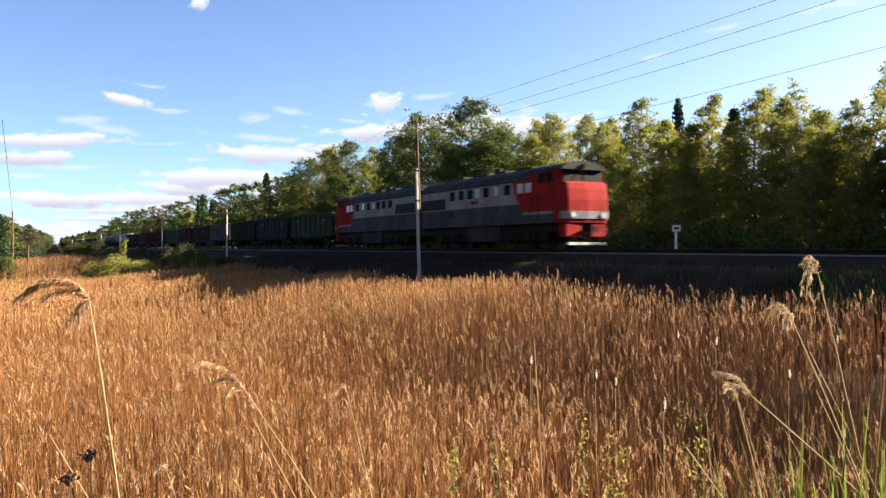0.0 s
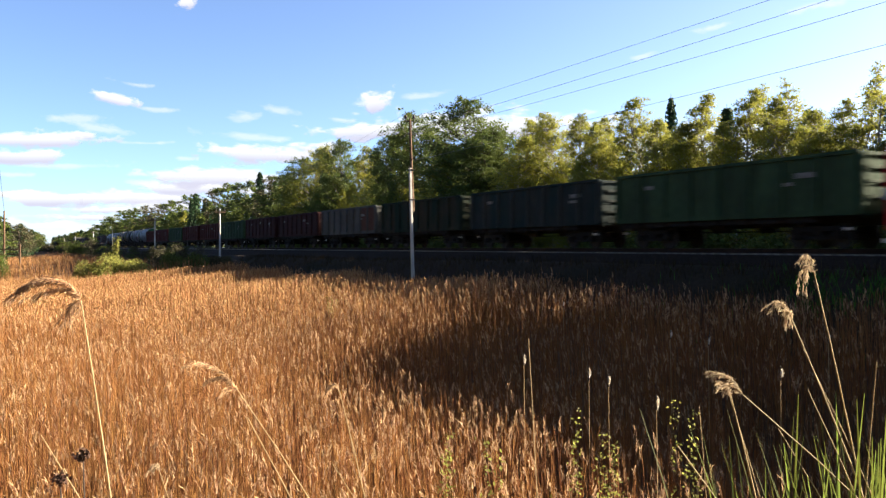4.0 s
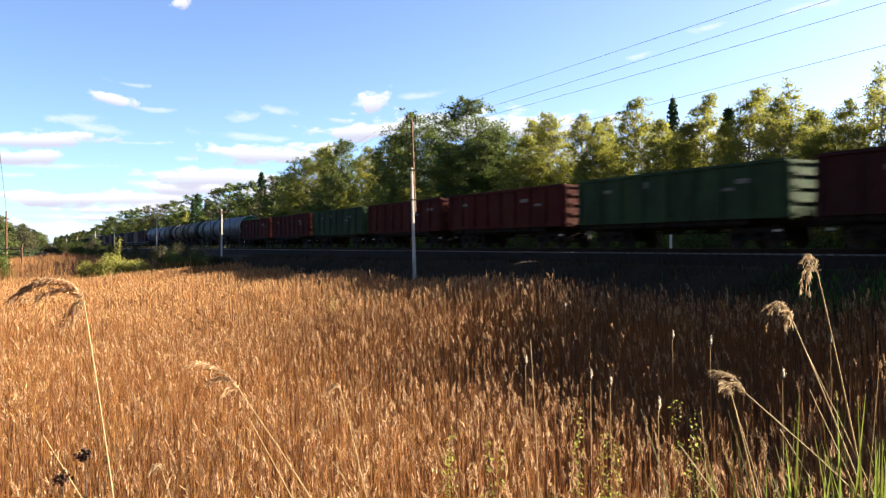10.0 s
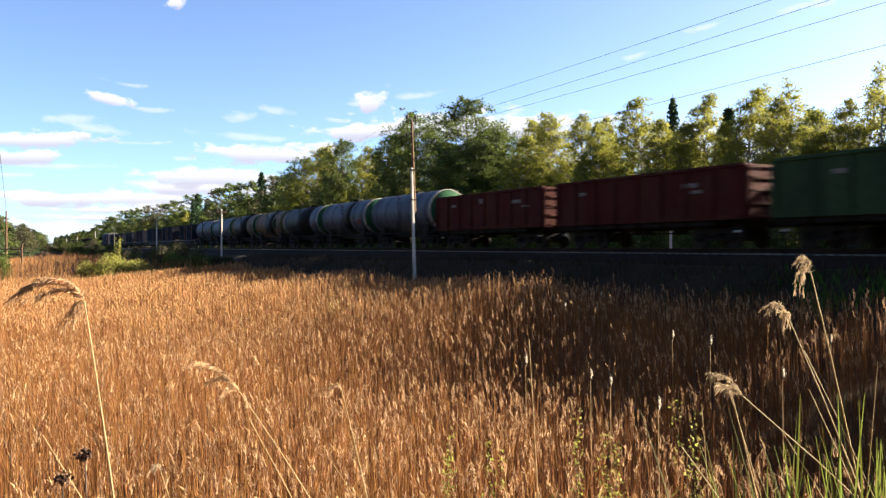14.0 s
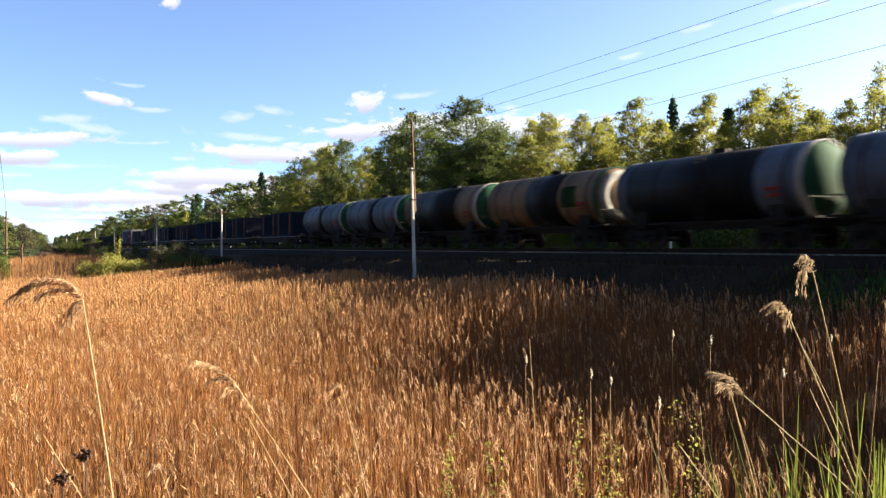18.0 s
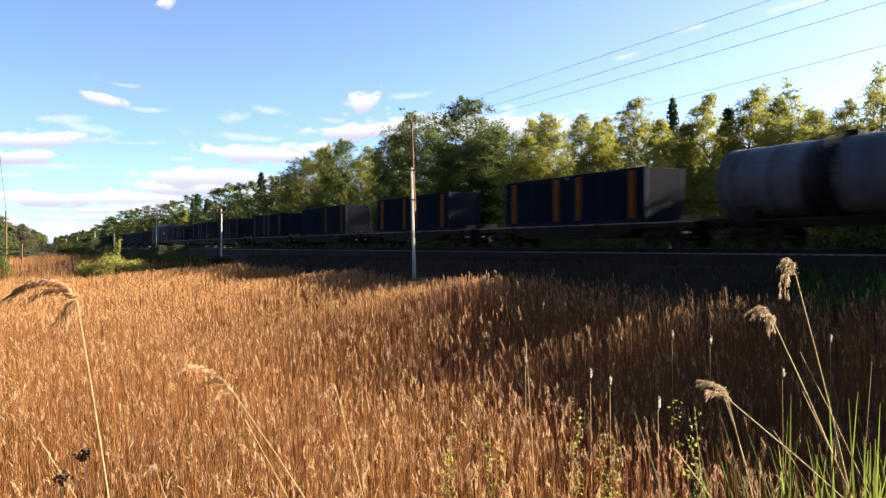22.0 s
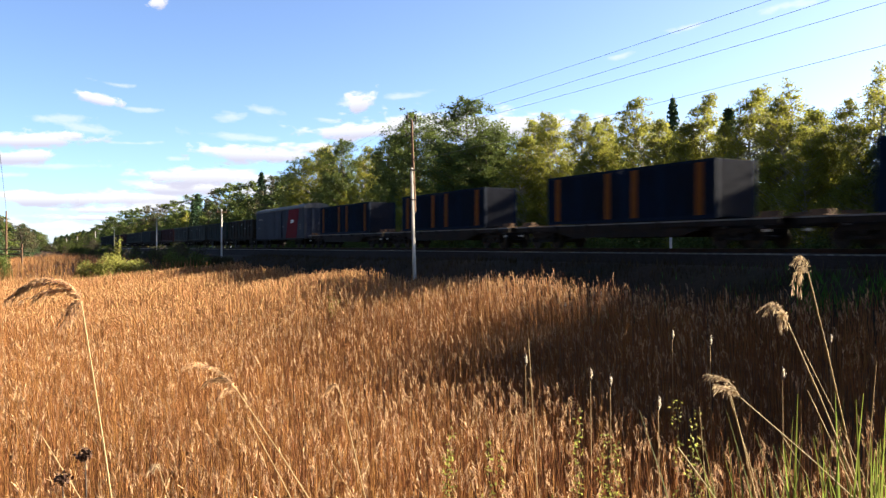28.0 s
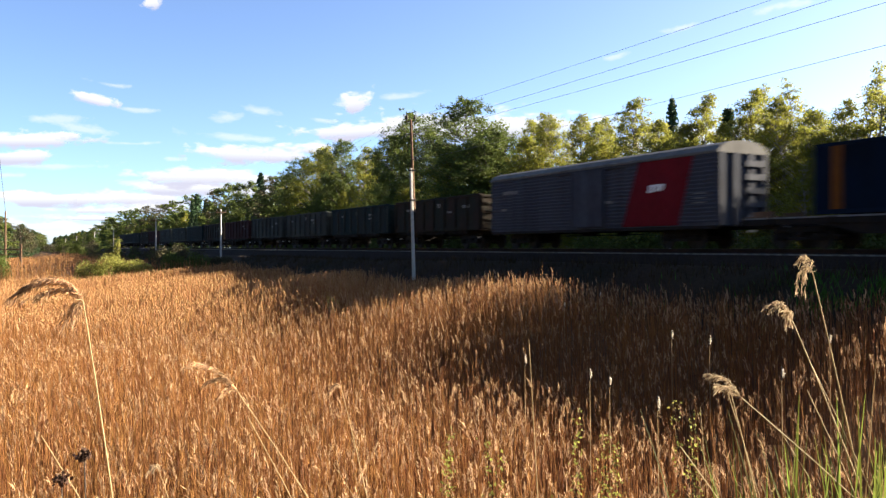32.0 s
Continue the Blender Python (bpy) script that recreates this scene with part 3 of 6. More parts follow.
def container(s_front, dull=False, stripes=True):
    L, W, z0, z1 = 6.06, 1.22, 0.0, 2.6
    c = vehicle("container", s_front - L / 2, "dark blue freight container with orange stripes on a flat wagon" if stripes else "dull dark blue freight container on a flat wagon", "container", "containers of the train")
    KEYED[-1] = (c, s_front - L / 2, RAIL + 1.29)
    pm = PAINT["blue"]

    def side(bm, y):
        n, pitch = 40, (L - 0.3) / 40
        top, low = [], []
        for k in range(n):
            x = -L / 2 + 0.15 + k * pitch
            for dx, d in ((0, 0), (pitch * 0.5, 0), (pitch * 0.5, 0.03), (pitch, 0.03)):
                for zz, lst in ((z0 + 0.14, low), (z1 - 0.1, top)):
                    lst.append(bm.verts.new((x + dx, y * (W - 0.02 - d), zz)))
        for k in range(len(low) - 1):
            bm.faces.new((low[k], low[k + 1], top[k + 1], top[k]))
    for y in (-1, 1):
        part("side_wall", "c_side%d" % y, pm, c, lambda bm: side(bm, y))
        part("top_rail", "c_top%d" % y, pm, c, lambda bm: (box(bm, -L / 2, L / 2, y * (W - 0.05) - 0.05, y * (W - 0.05) + 0.05, z1 - 0.12, z1), box(bm, -L / 2, L / 2, y * (W - 0.05) - 0.05, y * (W - 0.05) + 0.05, z0, z0 + 0.16)))
        for e in (-1, 1):
            part("corner_post", "c_post%d%d" % (y, e), pm, c, lambda bm: box(bm, e * (L / 2 - 0.075) - 0.08, e * (L / 2 - 0.075) + 0.08, y * (W - 0.075) - 0.078, y * (W - 0.075) + 0.078, z0 - 0.002, z1 + 0.002), bevel=0.01)
    part("roof", "c_roof", pm, c, lambda bm: box(bm, -L / 2 + 0.05, L / 2 - 0.05, -W + 0.08, W - 0.08, z1 - 0.06, z1 - 0.02))
    part("floor", "c_floor", M_UNDER, c, lambda bm: box(bm, -L / 2 + 0.05, L / 2 - 0.05, -W + 0.08, W - 0.08, z0 + 0.05, z0 + 0.12))

    def front(bm):
        low, top = [], []
        for k in range(12):
            y = -W + 0.14 + k * (2 * W - 0.28) / 12
            for dy, d in ((0, 0), (0.09, 0), (0.1, 0.03), (0.19, 0.03)):
                for zz, lst in ((z0 + 0.06, low), (z1 - 0.04, top)):
                    lst.append(bm.verts.new((L / 2 - 0.02 - d, y + dy, zz)))
        for k in range(len(low) - 1):
            bm.faces.new((low[k], low[k + 1], top[k + 1], top[k]))
    part("end_panel", "c_front", PAINT["endgrey"], c, front, "blue grey corrugated end")
    part("door", "c_doors", pm, c, lambda bm: (box(bm, -L / 2 + 0.02, -L / 2 + 0.06, -W + 0.14, -0.01, z0 + 0.1, z1 - 0.1), box(bm, -L / 2 + 0.02, -L / 2 + 0.06, 0.01, W - 0.14, z0 + 0.1, z1 - 0.1)))
    for y in (-0.85, -0.3, 0.3, 0.85):
        part("locking_bar", "c_bar", M_SILVER, c, lambda bm: tube(bm, (-L / 2, y, z0 + 0.1), (-L / 2, y, z1 - 0.1), 0.02, sides=6))
    if stripes:
        for x in (-L / 2 + 0.95, L / 2 - 0.95):
            for y in (-1, 1):
                part("stripe", "c_stripe%d" % y, PAINT["orange"], c, lambda bm: box(bm, -0.22, 0.22, y * W - 0.012, y * W + 0.006, z0 + 0.17, z1 - 0.13), "faded orange painted stripe", m=Matrix.Translation((x, 0, 0)))
    return c


def flatcar(s_front):
    L = 18.4
    w = vehicle("flat_wagon", s_front - L / 2, "long dark container flat wagon with fish-bellied sills", "flat wagon", "flat wagons of the train")
    for y in (-1, 1):
        part("side_sill", "f_sill%d" % y, M_UNDER, w, lambda bm: extrude(bm, [(y * 1.28 - 0.05, 0.95), (y * 1.28 + 0.05, 0.95), (y * 1.28 + 0.05, 1.24), (y * 1.28 - 0.05, 1.24)], -L / 2, L / 2))
        part("belly", "f_belly%d" % y, M_UNDER, w, lambda bm: [bm.faces.new([bm.verts.new((x, y * 1.25 + dy, z)) for x, z in ((-5.6, 0.96), (-4.0, 0.55), (4.0, 0.55), (5.6, 0.96))]) for dy in (-0.03, 0.03)])
        for k in range(7):
            part("stake_pocket", "f_pocket", M_UNDER, w, lambda bm: box(bm, -0.09, 0.09, -0.05, 0.05, 0.98, 1.2), m=Matrix.Translation((-7.8 + 2.6 * k, y * 1.36, 0)))
        # light catching the floor edge, put in as a pale strip
        part("edge_strip", "f_edge%d" % y, M_MARK, w, lambda bm: box(bm, -L / 2, L / 2, y * 1.335 - 0.004, y * 1.335 + 0.004, 1.17, 1.235), "pale strip painted as the lit sill edge")
    for x in (-8.6, -5.5, -2.6, 0, 2.6, 5.5, 8.6):
        part("crossbeam", "f_cross", M_UNDER, w, lambda bm: box(bm, -0.12, 0.12, -1.23, 1.23, 0.95, 1.2), m=Matrix.Translation((x, 0, 0)))
    part("centre_sill", "f_centre", M_UNDER, w, lambda bm: box(bm, -L / 2, L / 2, -0.2, 0.2, 0.82, 1.22))
    for e in (-1, 1):
        bogie(w, e * 6.8)
        coupler(w, e * L / 2, e)
        part("end_stop", "f_stop", M_WOOD, w, lambda bm: (box(bm, -0.5, 0.5, -1.3, 1.3, 1.245, 1.30), box(bm, -0.45, 0.45, -1.0, -0.8, 1.30, 1.5), box(bm, -0.45, 0.45, 0.8, 1.0, 1.3, 1.5)), m=Matrix.Translation((e * (L / 2 - 0.7), 0, 0)))
        # same added bar, a pale spot for sunlight on the bogie
        part("end_lamp_bracket", "g_glint", M_SILVER, w, lambda bm: None, m=Matrix.Translation((e * (L / 2 - 0.5), -1.2, 0.72)))
    return w


def van(s_front):
    L, W = 17.9, 1.48
    w = vehicle("box_van", s_front - L / 2, "long slate grey covered van with a red slanted panel", "van")
    g = PAINT["vangrey"]
    part("body", "v_body", g, w, lambda bm: box(bm, -L / 2, L / 2, -W + 0.03, W - 0.03, 1.0, 4.1))
    arc = [(-W - 0.05, 4.08), (-W - 0.05, 4.18), (-1.25, 4.42), (-0.8, 4.58), (0, 4.66), (0.8, 4.58), (1.25, 4.42), (W + 0.05, 4.18), (W + 0.05, 4.08)]
    part("roof", "v_roof", PAINT["vanroof"], w, lambda bm: extrude(bm, arc, -L / 2 - 0.12, L / 2 + 0.12), "pale grey arched roof")
    for k in range(17):
        z = 1.2 + k * 0.175
        for y in (-1, 1):
            part("rib", "v_rib%d" % y, g, w, lambda bm: extrude(bm, [(y * (W - 0.03), -0.05), (y * W, -0.03), (y * W, 0.03), (y * (W - 0.03), 0.05)], -L / 2 + 0.05, L / 2 - 0.05), m=Matrix.Translation((0, 0, z)))
    for y in (-1, 1):
        def slant(bm):
            a = [bm.verts.new((x, y * (W + 0.005), z)) for x, z in ((3.0, 1.05), (6.7, 1.05), (7.6, 4.06), (4.2, 4.06))]
            b = [bm.verts.new((v.co.x, y * (W - 0.04), v.co.z)) for v in a]
            bm.faces.new(a), bm.faces.new(b[::-1])
            for k in range(4):
                bm.faces.new((a[k], a[(k + 1) % 4], b[(k + 1) % 4], b[k]))
        part("red_panel", "v_red%d" % y, PAINT["vanred"], w, slant, "slanted red livery panel")
        part("side_door", "v_door%d" % y, g, w, lambda bm: (box(bm, -1.3, 1.3, y * (W + 0.05) - 0.03, y * (W + 0.05) + 0.03, 1.1, 3.95), box(bm, -2.8, 2.8, y * (W + 0.06) - 0.04, y * (W + 0.06) + 0.04, 3.95, 4.03), box(bm, -1.32, -1.24, y * (W + 0.08) - 0.04, y * (W + 0.08) + 0.04, 1.1, 3.95), box(bm, 1.24, 1.32, y * (W + 0.08) - 0.04, y * (W + 0.08) + 0.04, 1.1, 3.95)), m=Matrix.Translation((0.4, 0, 0)))
        part("sill", "v_sill%d" % y, M_UNDER, w, lambda bm: box(bm, -L / 2, L / 2, y * 1.4 - 0.06, y * 1.4 + 0.06, 0.86, 1.0))

    def emblem(bm):
        for x, z, ww, h in ((0, 0.16, 0.85, 0.10), (-0.28, 0, 0.34, 0.3), (0.12, 0, 0.3, 0.22), (0.42, 0.05, 0.2, 0.3)):
            v = [bm.verts.new((x + dx * ww / 2 + dz * 0.08, 0, z + dz * h / 2)) for dx, dz in ((-1, -1), (1, -1), (1, 1), (-1, 1))]
            bm.faces.new(v)
    part("emblem", "v_emblem", M_WHITE, w, emblem, "plain white emblem shapes", m=Matrix.Translation((5.3, -W - 0.012, 2.75)))
    marks(w, [(-6.9, 3.3, 1.6, 0.2), (-7.6, 2.3, 0.5, 0.14), (7.95, 2.4, 0.7, 0.06), (7.95, 2.2, 0.7, 0.06), (7.95, 2.0, 0.7, 0.06), (2.0, 2.3, 0.5, 0.16)], y=-W - 0.006)
    for e in (-1, 1):
        def endw(bm):
            for y in (-1.3, -0.45, 0.45, 1.3):
                box(bm, min(0, e * 0.14), max(0, e * 0.14), y - 0.13, y + 0.13, 1.0, 4.1)
        part("end_post", "v_end%d" % e, g, w, endw, m=Matrix.Translation((e * L / 2, 0, 0)))
        for k in range(5):
            part("end_step", "v_step%d" % e, g, w, lambda bm: box(bm, min(e * 0.02, e * 0.2), max(e * 0.02, e * 0.2), 0.1, 1.25, -0.13, 0.13), m=Matrix.Translation((e * L / 2, 0, 1.35 + 0.58 * k)))
        bogie(w, e * 6.4)
        coupler(w, e * L / 2, e)
    part("brake_gear", "g_brake", M_UNDER, w, lambda bm: None)
    return w


def locomotive(s_front):
    """One section: the cab at +x."""
    w = vehicle("locomotive", s_front - 8.7, "grey and red diesel locomotive section with a rounded cab", "locomotive", "sections of the locomotive")
    P = PAINT
    W = 1.48
    wall = [(-W, 1.45), (-W, 3.95), (W, 3.95), (W, 1.45)]
    part("body", "l_body", P["locogrey"], w, lambda bm: extrude(bm, wall, -8.2, 7.3))
    roof = [(-W - 0.02, 3.95), (-W - 0.02, 4.06), (-1.32, 4.38), (-1.02, 4.60), (-0.6, 4.76), (0, 4.82), (0.6, 4.76), (1.02, 4.60), (1.32, 4.38), (W + 0.02, 4.06), (W + 0.02, 3.95)]
    part("roof", "l_roof", P["locoroof"], w, lambda bm: extrude(bm, roof, -8.2, 6.9), "sooty dark grey roof")
    part("cab_roof", "l_cabroof", P["locoroof"], w, lambda bm: extrude(bm, [(-1.5, 4.38), (-1.44, 4.52), (-1.15, 4.68), (-0.65, 4.82), (0, 4.88), (0.65, 4.82), (1.15, 4.68), (1.44, 4.52), (1.5, 4.38)], 4.9, 8.12), "dark rounded cab roof with a visor")
    part("cab_upper", "l_cabup", P["locored"], w, lambda bm: extrude(bm, [(-W - 0.03, 3.90), (-1.44, 4.38), (1.44, 4.38), (W + 0.03, 3.90)], 5.0, 7.75), "red upper cab side")
    for x, l in ((3.2, 1.6), (0.6, 1.2), (-1.8, 2.0), (-5.2, 2.6)):
        part("roof_vent", "l_vent%.1f" % l, P["locoroof"], w, lambda bm: box(bm, -l / 2, l / 2, -0.55, 0.55, 4.68, 4.93), m=Matrix.Translation((x, 0, 0)), bevel=0.04)
    part("gangway", "l_gang", M_BLACK, w, lambda bm: [box(bm, -8.68, -8.2, -1.2, 1.2, 0.9, 4.3)], "black rubber gangway bellows")
    part("exhaust", "l_exh", P["soot"], w, lambda bm: tube(bm, (-0.4, 0, 4.85), (-0.4, 0, 5.18), 0.25, sides=12))

    def band(bm, x0, x1, z0, z1, y, d=0.012):
        box(bm, x0, x1, min(y * W, y * (W + d)), max(y * W, y * (W + d)), z0, z1)
    for y in (-1, 1):
        part("pale_band", "l_band%d" % y, P["locopale"], w, lambda bm: band(bm, -8.2, 4.4, 2.64, 3.94, y), "pale grey painted band")
        part("lower_edge", "l_low%d" % y, P["locogrey"], w, lambda bm: band(bm, -8.2, 7.3, 1.45, 1.55, y, 0.02))

        def redside(bm):
            a = [bm.verts.new((x, y * (W + 0.018), z)) for x, z in ((4.5, 2.12), (7.3, 2.12), (7.3, 3.94), (3.35, 3.94), (3.85, 2.9))]
            b = [bm.verts.new((v.co.x, y * (W - 0.05), v.co.z)) for v in a]
            bm.faces.new(a), bm.faces.new(b[::-1])
            for k in range(5):
                bm.faces.new((a[k], a[(k + 1) % 5], b[(k + 1) % 5], b[k]))
        part("red_panel", "l_red%d" % y, P["locored"], w, redside, "bright red cab side")
        part("pale_line", "l_line%d" % y, P["locopale"], w, lambda bm: band(bm, 4.4, 7.3, 1.97, 2.115, y, 0.016), "thin pale line under the red")
        for k, x in enumerate((7.0, 6.3, 5.0, 4.2, 2.85, 1.65, 0.5, -0.55, -1.45, -2.57, -3.75)):
            # pale windows: light coming through is painted on
            pale = k in (2, 3, 5, 7)
            up = 0.46 if k < 2 else 0.0
            part("side_window", "l_win%d%d" % (y, pale), M_THROUGHLIGHT if pale else M_GLASS, w, lambda bm: box(bm, -0.29, 0.29, y * (W + 0.024) - 0.008, y * (W + 0.024) + 0.008, 3.27, 3.83), m=Matrix.Translation((x, 0, up)))
            part("window_frame", "l_wfr%d%d" % (y, k < 4), P["locored"] if k < 4 else M_BLACK, w, lambda bm: [box(bm, a, b, y * (W + 0.03) - 0.012, y * (W + 0.03) + 0.012, c, d) for a, b, c, d in ((-0.32, -0.29, 3.24, 3.86), (0.29, 0.32, 3.24, 3.86), (-0.29, 0.29, 3.24, 3.27), (-0.29, 0.29, 3.83, 3.86))], m=Matrix.Translation((x, 0, up)))

        def louvre(bm):
            band(bm, -8.1, -4.7, 2.70, 3.44, y, 0.02)
        part("radiator_grille", "l_grille%d" % y, M_BLACK, w, louvre, "black radiator shutters")
        for k in range(7):
            part("louvre", "l_louvre%d" % y, M_BLACK, w, lambda bm: box(bm, -8.1, -4.7, y * (W + 0.03) - 0.02, y * (W + 0.03) + 0.02, -0.02, 0.02), m=Matrix.Translation((0, 0, 2.74 + 0.11 * k)))
        part("cab_door", "l_door%d" % y, P["locored"], w, lambda bm: box(bm, 5.35, 5.95, y * (W + 0.03) - 0.015, y * (W + 0.03) + 0.015, 2.14, 3.9))
        for x in (5.27, 6.03):
            part("handrail", "l_hand%d" % y, M_UNDER, w, lambda bm: tube(bm, (0, y * (W + 0.08), 1.6), (0, y * (W + 0.08), 3.2), 0.018, sides=6), m=Matrix.Translation((x, 0, 0)))
        part("service_hatch", "l_hatch%d" % y, M_BLACK, w, lambda bm: band(bm, -4.2, -3.75, 2.12, 2.48, y, 0.015))
    # cab front
    def nose(bm):
        rows = []
        for z, reach, half in ((1.45, 8.36, 1.40), (2.1, 8.44, 1.43), (2.7, 8.44, 1.44), (3.3, 8.36, 1.44), (3.62, 8.26, 1.43), (3.72, 8.14, 1.40)):
            pts = [(7.3, -W + 0.002), (8.0, -W + 0.012), (reach - 0.07, -half + 0.03), (reach, -half + 0.16), (reach + 0.04, 0), (reach, half - 0.16), (reach - 0.07, half - 0.03), (8.0, W - 0.012), (7.3, W - 0.002)]
            rows.append([bm.verts.new((x, yy, z)) for x, yy in pts])
        for a, b in zip(rows, rows[1:]):
            for k in range(8):
                bm.faces.new((a[k], a[k + 1], b[k + 1], b[k]))
        bm.faces.new(rows[-1])
        bm.faces.new(rows[0][::-1])
    part("nose", "l_nose", P["locored"], w, nose, "red blunt nose with rounded corners")
    part("cab", "l_cab", P["locored"], w, lambda bm: extrude(bm, [(-1.43, 3.68), (-1.40, 4.40), (1.40, 4.40), (1.43, 3.68)], 7.25, 7.9))
    for y in (-0.68, 0.68):
        part("windscreen", "l_screen%d" % (y > 0), M_GLASS, w, lambda bm: [bm.faces.new([bm.verts.new(v) for v in q]) for q in [[(8.02 + dx, y - 0.62, 3.74), (8.02 + dx, y + 0.62, 3.74), (7.95 + dx, y + 0.60, 4.36), (7.95 + dx, y - 0.60, 4.36)] for dx in (0, -0.03)]])
        part("buffer_lamp", "l_lamp", M_SILVER, w, lambda bm: tube(bm, (8.36, 0, 0), (8.52, 0, 0), 0.13, sides=12), m=Matrix.Translation((0, y * 1.5, 1.86)))
        part("wiper", "l_wiper", M_BLACK, w, lambda bm: tube(bm, (8.05, y, 3.76), (8.02, y + 0.3, 4.2), 0.012, sides=5))
    def stripe(bm):
        rows = []
        for z, reach, half in ((1.66, 8.41, 1.42), (2.08, 8.46, 1.44)):
            pts = [(7.9, -W - 0.016), (8.05, -W - 0.012), (reach - 0.05, -half), (reach + 0.02, -half + 0.16), (reach + 0.06, 0), (reach + 0.02, half - 0.16), (reach - 0.05, half), (8.05, W + 0.012), (7.9, W + 0.016)]
            rows.append([bm.verts.new((x, yy, z)) for x, yy in pts])
        for k in range(8):
            bm.faces.new((rows[0][k], rows[0][k + 1], rows[1][k + 1], rows[1][k]))
        bm.faces.new(rows[1])
        bm.faces.new(rows[0][::-1])
    part("nose_stripe", "l_nstripe", P["locopale"], w, stripe, "grey white stripe round the nose")
    part("headlight", "l_head", M_GLASS, w, lambda bm: tube(bm, (8.06, 0, 4.60), (8.22, 0, 4.60), 0.13, sides=14))
    part("skirt", "l_skirt", P["locored"], w, lambda bm: [box(bm, *q) for q in ((7.7, 8.32, -1.38, -0.35, 0.66, 1.44), (7.7, 8.32, 0.35, 1.38, 0.66, 1.44))], "red buffer beam", bevel=0.03)
    part("snow_plough", "l_plough", M_SILVER, w, lambda bm: extrude(bm, [(-1.3, 0.2), (-1.3, 0.36), (1.3, 0.36), (1.3, 0.2)], 8.2, 8.45), "grey white rail guard", bevel=0.02)
    part("fuel_tank", "l_tank", P["locoroof"], w, lambda bm: box(bm, -1.9, 1.9, -1.4, 1.4, 0.42, 1.44), bevel=0.06)
    part("frame", "l_frame", M_UNDER, w, lambda bm: box(bm, -8.5, 8.2, -1.2, 1.2, 0.95, 1.445))
    for e in (-1, 1):
        b = bogie(w, e * 4.3, 1.85)
        part("equipment_box", "l_equip", M_UNDER, b, lambda bm: box(bm, -2.5, 2.5, -0.62, 0.62, 0.3, 0.96))
        part("bogie_side", "l_bogie", M_UNDER, b, lambda bm: [box(bm, -2.4, 2.4, y - 0.1, y + 0.1, 0.5, 0.9) for y in (-1.15, 1.15)] + [tube(bm, (x, y, 0.5), (x, y, 0.95), 0.12, sides=8) for x in (-1.2, -0.6, 0.6, 1.2) for y in (-1.25, 1.25)])
        part("middle_wheelset", "wheelset", M_WHEEL, b, wheelset, m=Matrix.Translation((0, 0, 0.475)))
        coupler(w, e * 8.35, e)
    marks(w, [(-0.9, 2.98, 0.9, 0.2), (5.6, 2.9, 0.7, 0.1)], M_REDMARK, -W - 0.03)
    return w


loco = locomotive(-35.9)
LONG = 1.05
for o in loco.children:
    if not o.name.startswith("bogie"):
        o.matrix_basis = Matrix.Diagonal((LONG, 1, 1, 1)) @ o.matrix_basis
    else:
        o.location.x *= LONG
KEYED[-1] = (loco, -43.88, RAIL)
back = copy_thing(loco, Matrix.Identity(4))
KEYED.append((back, -62.12, RAIL))
for o in back.children_recursive:
    if o.name.startswith("wheelset"):
        WHEELS.setdefault(round(o.location.x, 3), []).append(o)
TURNED = {back.name}

GON = 14.06
for i, (paint, words, rib) in enumerate((
        ("green", "dull green open gondola wagon with ribbed sides", None), ("teal", "dark teal open gondola wagon with pale worn ribs", "olive"),
        ("deep", "very dark green open gondola wagon", None), ("grey", "grey open gondola wagon patched with rust red", None),
        ("brown", "red brown open gondola wagon with worn sides", None), ("brown", "red brown open gondola wagon with worn sides", None),
        ("green", "pale green open gondola wagon with ribbed sides", None), ("red", "oxide red open gondola wagon", None), ("red", "oxide red open gondola wagon", None),
        ("green", "faded green open gondola wagon with white marks", None), ("red", "oxide red open gondola wagon", None), ("red", "dark oxide red open gondola wagon ahead of the tanks", None))):
    gondola(-71.73 - GON * i, paint, words, rib, i)
for i, (paint, stain, words, red, plate) in enumerate((
        ("silver", None, "blue grey tank wagon with a white end ring", False, None), ("silver", (0.2, 1.9), "grey tank wagon with a black spill and green end", True, None),
        ("silver", (-4.5, 3.0), "oil blackened grey tank wagon with a green end", True, None), ("tan", (-1.2, 2.0), "tan tank wagon with a wide black spill", True, "endgreen"),
        ("tan", (-3.6, 2.4), "tan tank wagon blackened by oil with a green end", True, None), ("silver", (-1.0, 0.6), "blue grey tank wagon with a black spill", True, None),
        ("silver", (-1.2, 0.2), "blue grey tank wagon with a green end", True, None))):
    tank(-239.8 - 12.02 * i, paint, stain, words, red, plate)
for i, s in enumerate((-327.2, -346.6, -366.0, -385.4, -404.7, -423.7, -442.4)):
    flatcar(s + 3.2 if i < 5 else s + 3.0)
    container(s)
    container(s - 6.12, i == 6, stripes=i != 2)
van(-459.0)
for i in range(14):
    paint, words = (("rust", "rust brown open gondola wagon with stained sides"), ("teal", "dark teal open gondola wagon with pale worn ribs"), ("olive", "grey green open gondola wagon"), ("olive", "grey green open gondola wagon"), ("brown", "red brown open gondola wagon with worn sides"))[i % 5]
    gondola(-478.3 - GON * i, paint, words, "olive" if paint == "teal" else None, 40 + i)


